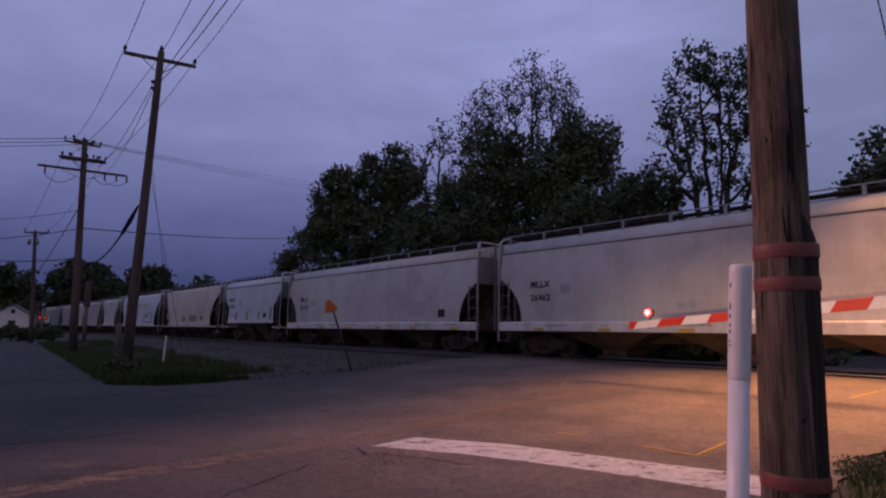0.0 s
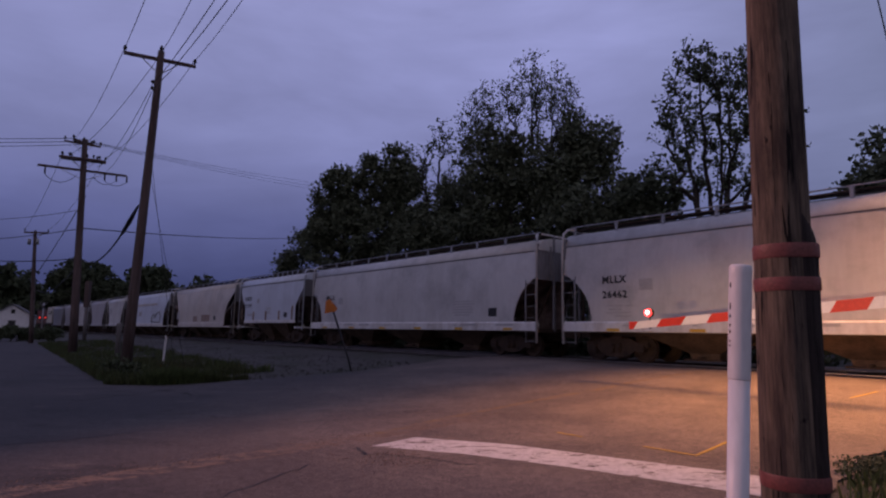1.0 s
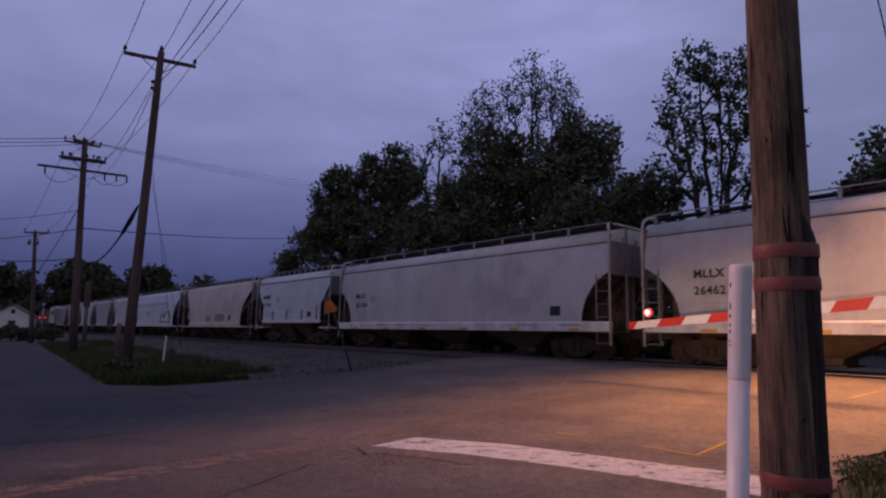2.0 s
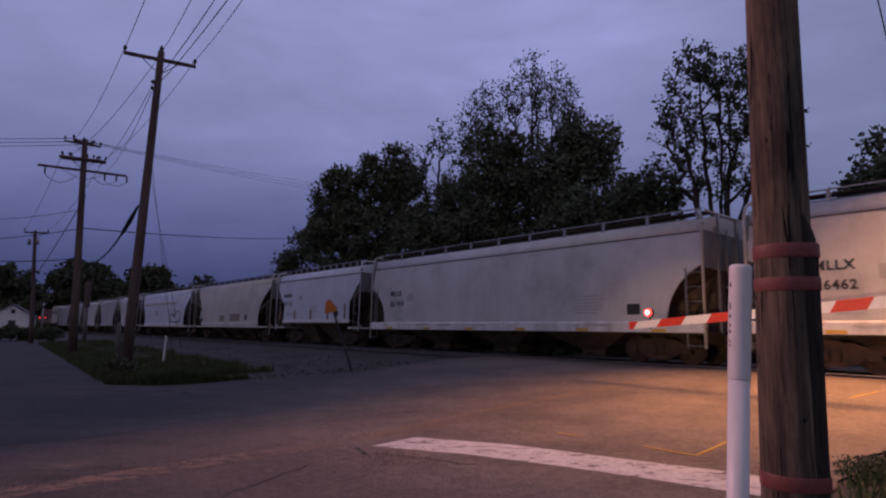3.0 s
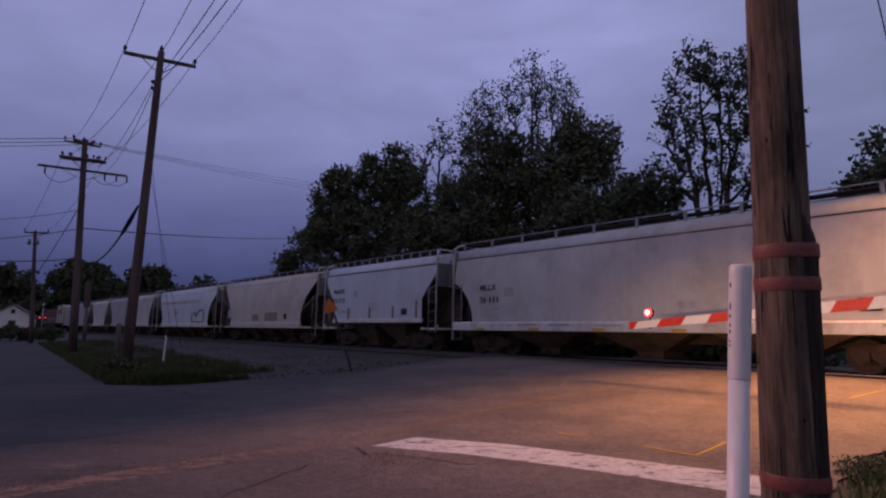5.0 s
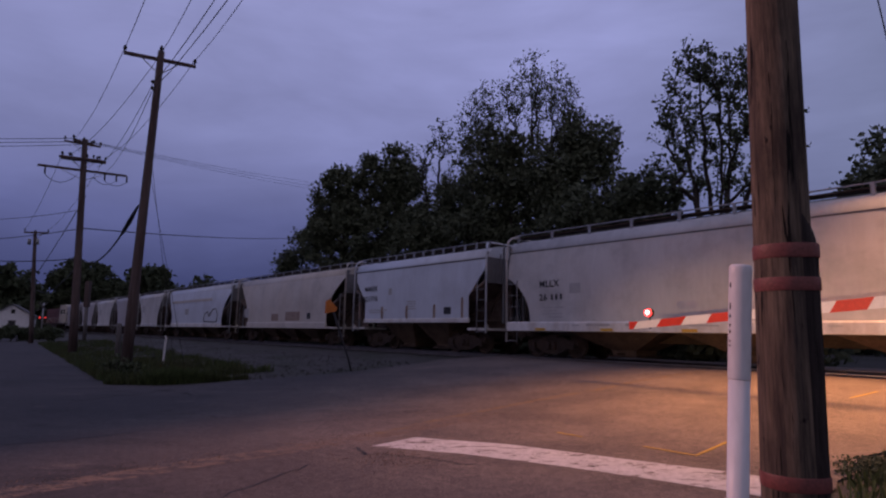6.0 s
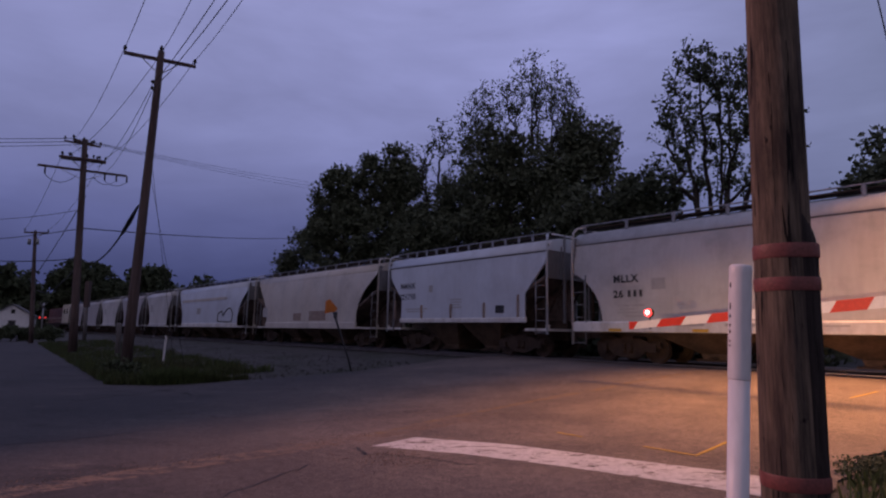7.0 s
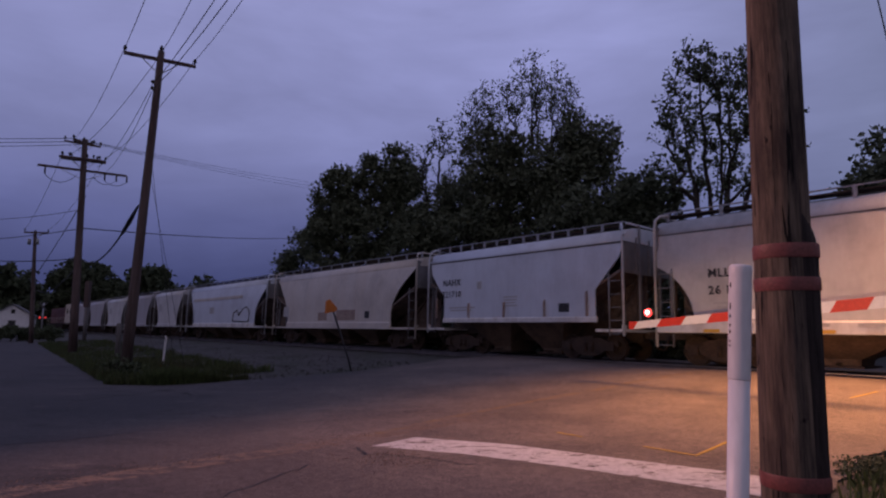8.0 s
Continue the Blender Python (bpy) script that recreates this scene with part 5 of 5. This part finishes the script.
# ---- trees, bushes and grass ----
def tree(name, base, height, blobs, tips, leaves, leaf, mat, label, seed, trunk=0.28, spread=0.55, fork=0.3, category="tree", group="", reach=0.45):
    """Limbs grow from the trunk to points inside the crown's lobes; leaves sit round the twigs.
    blobs: x, y, z, rx, ry, rz, share, from the foot."""
    rng = random.Random(seed)
    nodes = [Vector((0, 0, 0))]
    parent = [-1]
    lean = Vector((rng.uniform(-0.4, 0.4), rng.uniform(-0.3, 0.3), 0))
    k = 8
    th = height * fork
    for i in range(1, k + 1):
        nodes.append(Vector((0, 0, th * i / k)) + lean * (i / k) ** 2)
        parent.append(len(nodes) - 2)
    ends = []
    total = sum(b[6] for b in blobs)
    for x, y, z, rx, ry, rz, share in blobs:
        for _ in range(max(1, int(tips * share / total))):
            while True:
                q = Vector((rng.uniform(-1, 1), rng.uniform(-1, 1), rng.uniform(-1, 1)))
                if q.length < 1:
                    break
            q = q * (0.45 + 0.55 * q.length)
            ends.append(Vector((x + q.x * rx, y + q.y * ry, z + q.z * rz)))
    top = nodes[-1]
    ends.sort(key=lambda q: (q - top).length)
    twigs = []
    for x, y, z, rx, ry, rz, share in blobs:
        j = rng.randrange(4, 9)
        a = nodes[j]
        q = Vector((x * 0.9 + rng.uniform(-0.3, 0.3) * rx, y * 0.9, z + rz * 0.55))
        n = max(3, int((q - a).length / 0.7))
        side = Vector(((q - a).x, (q - a).y, 0)) * 0.12
        last = j
        for i in range(1, n + 1):
            k = i / n
            wob = Vector((rng.uniform(-1, 1), rng.uniform(-1, 1), 0)) * 0.08
            nodes.append(a.lerp(q, k) + side * math.sin(k * math.pi) + wob)
            parent.append(last)
            last = len(nodes) - 1
    arr = np.array([tuple(q) for q in nodes])
    for q in ends:
        d = arr - np.array(tuple(q))
        cost = np.sqrt((d * d).sum(1)) + 1.1 * np.maximum(0, d[:, 2] + 0.8 * np.sqrt((d[:, :2] ** 2).sum(1)))
        cost[:9] += 30
        j = int(cost.argmin())
        a = nodes[j]
        n = max(2, int((q - a).length / 0.7))
        last = j
        bend = Vector((rng.uniform(-1, 1), rng.uniform(-1, 1), rng.uniform(-0.3, 0.3))) * (q - a).length * 0.06
        added = []
        for i in range(1, n + 1):
            k = i / n
            pt = a.lerp(q, k) + bend * math.sin(k * math.pi)
            pt.z += -0.05 * (q - a).length * math.sin(k * math.pi)
            nodes.append(pt)
            parent.append(last)
            last = len(nodes) - 1
            added.append(tuple(pt))
        arr = np.vstack([arr, np.array(added)])
        twigs.append((a, q, last))
    weight = [0.0] * len(nodes)
    has = [False] * len(nodes)
    for i in range(len(nodes) - 1, 0, -1):
        if not has[i]:
            weight[i] = 1.0
        has[parent[i]] = True
        weight[parent[i]] += weight[i]
    scale = trunk / math.sqrt(weight[0])
    rad = [max(0.012, scale * math.sqrt(w)) for w in weight]
    holder = thing(name, Matrix.Translation(base), label, category, group)
    verts, faces = [], []
    for i in range(1, len(nodes)):
        a, b = nodes[parent[i]], nodes[i]
        d = (b - a)
        if d.length < 1e-4:
            continue
        d.normalize()
        u = d.orthogonal().normalized()
        v = d.cross(u)
        m = 7 if rad[i] > 0.08 else 4
        s = len(verts)
        for q, r in ((a, min(rad[parent[i]], rad[i] * 1.5)), (b, rad[i])):
            for j in range(m):
                t = j * math.tau / m
                verts.append(q + r * (math.cos(t) * u + math.sin(t) * v))
        for j in range(m):
            faces.append((s + j, s + (j + 1) % m, s + m + (j + 1) % m, s + m + j))
    me = bpy.data.meshes.new("trunk")
    me.from_pydata(verts, [], faces)
    me.polygons.foreach_set("use_smooth", [True] * len(faces))
    me.materials.append(BARK)
    ob = new("trunk", me)
    ob.parent = holder
    verts, faces = [], []
    for _ in range(leaves):
        a, q, _i = twigs[rng.randrange(len(twigs))]
        c = q.lerp(a, reach * rng.random() ** 1.5)
        c = c + Vector((rng.gauss(0, 1), rng.gauss(0, 1), rng.gauss(0, 0.8))) * spread * 0.6
        s = leaf * rng.uniform(0.55, 1.35)
        t = Vector((rng.gauss(0, 1), rng.gauss(0, 1), rng.gauss(-0.4, 0.8))).normalized()
        n = t.cross(Vector((rng.gauss(0, 1), rng.gauss(0, 1), rng.gauss(0, 1)))).normalized()
        up = t.cross(n) * 0.18
        k = len(verts)
        verts += [c - t * s * 0.5, c + n * s * 0.36 + up * s, c + t * s * 0.55, c - n * s * 0.36 + up * s]
        faces.append((k, k + 1, k + 2))
        faces.append((k, k + 2, k + 3))
    me = bpy.data.meshes.new("crown")
    me.from_pydata(verts, [], faces)
    me.materials.append(mat)
    ob = new("crown", me)
    ob.parent = holder
    return holder


def trees():
    row = "trees behind the railway"
    tree("tree", (-6.8, 54.5, 0.1), 19.0, [(1.8, 0, 15.6, 3.2, 3.0, 3.2, 3), (-2.3, 0, 13.6, 3.2, 3, 3.2, 3), (-4.5, 1, 10.6, 1.6, 2.5, 2.6, 1.4), (3.6, 0, 12, 2.6, 3, 3.6, 2.5), (-0.5, -1, 9, 5.6, 3.5, 4.6, 5)], 560, 33000, 0.33, LEAF_DARK, "dense dark green leafy tree behind the track", 11, 0.36, 0.55, 0.25, "tree", row)
    tree("tree", (-15.9, 64.0, 0.1), 12.0, [(0.6, 0, 10.3, 1.8, 2, 2.2, 2), (-1.2, 0, 8.2, 1.6, 2, 2.0, 2), (1.5, 0, 7, 2.6, 2, 3.2, 3)], 140, 3600, 0.36, LEAF_DARK, "small dark leafy tree behind the track", 12, 0.2, 0.6, 0.25, "tree", row)
    tree("tree", (-0.6, 47.0, 0.1), 18.8, [(0.4, 0, 17.0, 1.3, 1.2, 2.0, 1.6), (-1.0, 0, 14.5, 1.3, 1.4, 2.4, 1.6), (1.6, 0, 13.4, 1.1, 1.2, 2.6, 1.2), (0, 0, 10.5, 2.6, 2, 2.5, 2)], 260, 1500, 0.22, LEAF, "thin half-bare tree with sparse leaves", 13, 0.22, 0.25, 0.3, "tree", row, 0.3)
    tree("tree", (6.0, 40.0, 0.1), 20.5, [(0.6, 0, 18.2, 2.9, 2.4, 3.0, 3.2), (-2.6, 0, 16.6, 2.1, 2, 2.6, 2), (2.6, 0, 16.6, 1.5, 2, 3.0, 1.5), (-4.0, 0, 15.6, 1.4, 1.5, 2.6, 1.5)], 760, 5200, 0.17, LEAF, "tall tree with a thin sparse top", 14, 0.30, 0.30, 0.3, "tree", row, 0.5)
    tree("tree", (5.4, 38.6, 0.1), 15.0, [(-1.8, 0, 12.6, 2.8, 2, 3.2, 2.0), (4.3, 0, 13.3, 2.3, 2, 3.0, 3.0), (1.2, 0, 11.9, 3.4, 2.4, 3.5, 3.0), (-2.5, 0, 9.2, 3.4, 2.4, 4.0, 3.4), (3.2, 0, 8.4, 3.2, 2.4, 4.2, 3)], 560, 29000, 0.27, LEAF_DARK, "broad dark leafy tree behind the track", 15, 0.34, 0.62, 0.2, "tree", row)
    tree("tree", (1.2, 43.5, 0.1), 12.0, [(0.3, 0, 9.6, 3.4, 2.4, 3.4, 3), (-2.6, 0, 7.6, 2.6, 2.4, 3.4, 2), (2.6, 0, 6.5, 2.6, 2.4, 3.4, 2)], 240, 15000, 0.33, LEAF_DARK, "dark leafy thicket tree behind the track", 16, 0.24, 0.55, 0.2, "tree", row)
    tree("tree", (10.9, 32.0, 0.1), 10.0, [(0.4, 0, 8.2, 2.2, 2.2, 2.2, 3), (-1.8, 0, 7.2, 2.2, 2, 2.4, 2), (1.2, 0, 5.8, 2.2, 2, 2.6, 2), (-1.5, 0, 4.6, 3, 2, 2.6, 2), (-3.0, 1.5, 7.6, 1.9, 2, 2.3, 2)], 290, 17500, 0.30, LEAF_DARK, "low dense dark tree behind the track", 17, 0.22, 0.5, 0.2, "tree", row)
    tree("tree", (12.9, 26.4, 0.1), 15.4, [(-0.9, 0, 13.8, 1.5, 1.5, 1.5, 1.6), (1.4, 0, 13.2, 1.8, 1.6, 2.0, 2), (-2.0, 0, 11.4, 1.6, 1.4, 1.6, 1.4), (0.4, 0, 11.2, 2.0, 1.6, 2.2, 2), (2.6, 0, 10.6, 1.4, 1.4, 2.6, 1.4), (-2.0, 0, 9.0, 1.5, 1.4, 1.3, 1.1), (0.6, 0, 8.6, 2.0, 1.5, 1.6, 1.3)], 460, 6000, 0.19, LEAF, "tree with upright limbs and clustered leaves", 18, 0.26, 0.27, 0.28, "tree", row, 0.3)
    tree("tree", (20.3, 25.6, 0.1), 11.0, [(0.6, 0, 9.3, 2.0, 2, 1.8, 2), (-0.9, 0, 7.8, 1.4, 1.8, 1.3, 1.4), (-1.6, 0, 6.6, 1.2, 1.6, 0.9, 0.9), (1.4, 0, 7, 2.2, 2, 2.2, 2)], 240, 6500, 0.28, LEAF_DARK, "dark leafy tree beside the crossing", 19, 0.24, 0.45, 0.25, "tree", row)
    far = "far trees"
    for i, (x, y, z, r, n) in enumerate(((-75.5, 101.0, 12.2, 5.8, 6200), (-88.0, 141.0, 17.5, 8.4, 8000), (-79.5, 138.0, 15.0, 5.0, 4000), (-50.6, 101.0, 12.0, 5.6, 7000), (-37.4, 91.0, 9.8, 2.8, 2200), (-101.0, 150.0, 9.0, 6.0, 2500))):
        tree("tree", (x, y, 0.0), z, [(0, 0, z * 0.72, r * 0.8, r * 0.7, z * 0.26, 3), (-r * 0.45, 0, z * 0.5, r * 0.6, r * 0.6, z * 0.3, 2), (r * 0.45, 0, z * 0.52, r * 0.6, r * 0.6, z * 0.3, 2)], 130, n, 0.11 * r + 0.22, LEAF, "rounded dark tree far along the railway", 40 + i, 0.35, 0.1 * r + 0.3, 0.25, "tree", far)


def bush(base, rx, ry, h, n, leaf, label, seed, spread=0.22):
    return tree("bush", base, h, [(0, 0, h * 0.55, rx, ry, h * 0.45, 3)], 60, n, leaf, LEAF, label, seed, 0.05, spread, 0.1, "bush")


def undergrowth():
    bush((-41.0, 57.0, 0), 3.8, 1.2, 1.6, 4200, 0.26, "low dark hedge before the house", 61)
    bush((-33.5, 50.5, 0), 1.0, 0.9, 1.7, 700, 0.24, "round dark bush beside the street", 62)
    bush((-9.9, 18.5, 0), 0.7, 0.5, 0.55, 600, 0.10, "tuft of low weeds at the foot of the pole", 63)
    bush((4.98, 6.75, 0), 0.6, 0.5, 0.12, 6000, 0.036, "green roadside weeds beside the asphalt", 64, 0.09)
    # far woods
    rng = random.Random(8)
    verts, faces = [], []
    for _ in range(9000):
        u = rng.uniform(-60, 330)
        w = rng.uniform(33, 44)
        if -4.5 < u < 6.5:
            continue
        c = at(u, w, rng.random() ** 0.8 * (5.0 + 1.6 * noise.noise((u * 0.08, 0, 0))))
        s = rng.uniform(0.5, 1.1)
        t = Vector((rng.gauss(0, 1), rng.gauss(0, 1), rng.gauss(0, 1))).normalized()
        n = t.orthogonal().normalized()
        k = len(verts)
        verts += [c - t * s * 0.5, c + n * s * 0.4, c + t * s * 0.5, c - n * s * 0.4]
        faces.append((k, k + 1, k + 2, k + 3))
    # scrub added out of sight behind the train to block the sky in its gaps
    for _ in range(34000):
        u = -25 + 155 * rng.random() ** 1.4
        w = rng.uniform(21.6, 25.5)
        if 1.0 < u < 6.6:
            continue
        if u < 17.3:
            w += 0.6 if u > 1.0 else 9.0
        c = at(u, w, rng.random() ** 0.9 * ((4.6 if u < 45 else 2.8) + 1.0 * noise.noise((u * 0.3, 7, 0))))
        s = rng.uniform(0.25, 0.55)
        t = Vector((rng.gauss(0, 1), rng.gauss(0, 1), rng.gauss(0, 1))).normalized()
        n = t.orthogonal().normalized()
        k = len(verts)
        verts += [c - t * s * 0.5, c + n * s * 0.4, c + t * s * 0.5, c - n * s * 0.4]
        faces.append((k, k + 1, k + 2, k + 3))
    # low thick scrub along the far side of the track, added to keep gaps under the train dark
    for i in range(15000):
        if i < 10000:
            u, w, z = rng.uniform(6.7, 75), rng.uniform(21.8, 23.4), 1.7 * rng.random()
        else:
            u, w, z = rng.uniform(-45, 60), rng.uniform(45, 47), 2.6 * rng.random()
        c = at(u, w, z)
        s = rng.uniform(0.25, 0.5) * (1 if i < 10000 else 1.7)
        t = Vector((rng.gauss(0, 1), rng.gauss(0, 1), rng.gauss(0, 1))).normalized()
        n = t.orthogonal().normalized()
        k = len(verts)
        verts += [c - t * s * 0.5, c + n * s * 0.4, c + t * s * 0.5, c - n * s * 0.4]
        faces.append((k, k + 1, k + 2, k + 3))
    for _ in range(7000):
        u = rng.uniform(-45, 60)
        w = rng.uniform(47, 58)
        c = at(u, w, rng.random() ** 0.9 * 7.5)
        s = rng.uniform(0.7, 1.4)
        t = Vector((rng.gauss(0, 1), rng.gauss(0, 1), rng.gauss(0, 1))).normalized()
        n = t.orthogonal().normalized()
        k = len(verts)
        verts += [c - t * s * 0.5, c + n * s * 0.4, c + t * s * 0.5, c - n * s * 0.4]
        faces.append((k, k + 1, k + 2, k + 3))
    for _ in range(5000):
        a = rng.uniform(-1.05, -0.3)
        r = rng.uniform(170, 240)
        c = Vector((r * math.sin(a), r * math.cos(a), rng.random() ** 0.7 * (7 + 3 * noise.noise((a * 14, 0, 0)))))
        s = rng.uniform(1.2, 2.4)
        t = Vector((rng.gauss(0, 1), rng.gauss(0, 1), rng.gauss(0, 1))).normalized()
        n = t.orthogonal().normalized()
        k = len(verts)
        verts += [c - t * s * 0.5, c + n * s * 0.4, c + t * s * 0.5, c - n * s * 0.4]
        faces.append((k, k + 1, k + 2, k + 3))
    me = bpy.data.meshes.new("far_woods")
    me.from_pydata(verts, [], faces)
    me.materials.append(SCRUB)
    tagged(new("far_woods", me), "dark band of far woods, with scrub added unseen behind the train", "woods", "", "stuff")


def grass():
    rng = random.Random(3)
    verts, faces = [], []

    def blade(u, w, z, h):
        c = at(u, w, z)
        a = rng.uniform(0, math.tau)
        d = Vector((math.cos(a), math.sin(a), 0))
        wd = rng.uniform(0.006, 0.016)
        tip = c + Vector((rng.gauss(0, 0.25) * h, rng.gauss(0, 0.25) * h, h))
        mid_ = c.lerp(tip, 0.55) + Vector((0, 0, 0.08 * h))
        k = len(verts)
        verts.extend([c - d * wd, c + d * wd, mid_ + d * wd * 0.8, mid_ - d * wd * 0.8, tip])
        faces.append((k, k + 1, k + 2, k + 3))
        faces.append((k + 3, k + 2, k + 4))
    for _ in range(30000):
        u = 17.3 + 45 * rng.random() ** 2.0
        e = street_edge(u) if u > 17.3 else 4.9
        wide = 5.2 if u > 19 else 2.6
        w = e - 0.15 + wide * rng.random() ** 1.15
        dens = noise.noise((u * 0.55, w * 0.55, 2.0))
        if dens < -0.25:
            continue
        if u < 18.2 and w > 7.4:
            continue
        h = (0.10 + 0.20 * max(0, dens + 0.25)) * rng.uniform(0.6, 1.5)
        if u < 23 and w < 8.0:
            h *= 1.5
        blade(u, w, rise(w) * 0.86 - 0.02, h)
    for _ in range(9000):
        u = rng.uniform(-1.5, 2.35)
        w = rng.uniform(4.2, 12.5)
        if u > 1.95 + 0.3 * noise.noise((w * 1.7, 2, 0)):
            continue
        blade(u, w, rise(w) - 0.03, rng.uniform(0.05, 0.22))
    me = bpy.data.meshes.new("grass")
    me.from_pydata(verts, [], faces)
    me.materials.append(GRASS)
    tagged(new("grass", me), "rough dark green grass beside the street", "grass", "", "stuff")


def debris():
    """Loose grit that traffic has swept into lines on the asphalt."""
    rng = random.Random(21)
    verts, faces = [], []
    for i in range(3600):
        if i < 1600:
            w = rng.uniform(-1.5, 8.0)
            u = 7.3 + 0.05 * w + rng.gauss(0, 0.22) + 0.3 * noise.noise((w * 0.6, 9, 0))
        elif i < 2600:
            u, w = rng.gauss(6.3, 0.55), rng.gauss(4.5, 0.35)
        else:
            u, w = rng.uniform(2.5, 16), rng.uniform(0, 12)
        if noise.noise((u * 1.1, w * 1.1, 4)) < -0.12:
            continue
        s_ = rng.uniform(0.004, 0.013)
        p = at(u, w, road_z(u, w) + s_ * 0.3)
        k = len(verts)
        for d in ((1, 0, 0), (-0.5, 0.8, 0), (-0.5, -0.8, 0), (0, 0, 0.9)):
            verts.append(p + Vector([c * s_ * rng.uniform(0.6, 1.3) for c in d]))
        faces.extend([(k, k + 1, k + 3), (k + 1, k + 2, k + 3), (k + 2, k, k + 3)])
    me = bpy.data.meshes.new("road_grit")
    me.from_pydata(verts, [], faces)
    me.materials.append(GRIT)
    tagged(new("road_grit", me), "reddish loose grit scattered on the asphalt", "gravel", "", "stuff")


trees()
undergrowth()
grass()
debris()


# ---- what moves ----
def motions():
    for car in CARS:
        s0 = car["s0"]
        rows = []
        for i in range(9):
            t = float(i)
            p = at(s0 - SPEED * t, TRACK_W, RAIL_Z)
            rows.append((t, pose(p.x, p.y, p.z, 0.9, 0, 90 + math.degrees(PHI))))
        walk(car, rows)
        if s0 > 60:
            continue
        for tr in car.children:
            if not tr.name.startswith("truck"):
                continue
            for ws in tr.children:
                if ws.name.startswith("wheelset"):
                    x, y, z = ws.location
                    step = 8.0 / 40
                    walk(ws, [(i * step, pose(x, y, z, 0, -math.degrees(SPEED * i * step / 0.42), 0)) for i in range(41)])


motions()
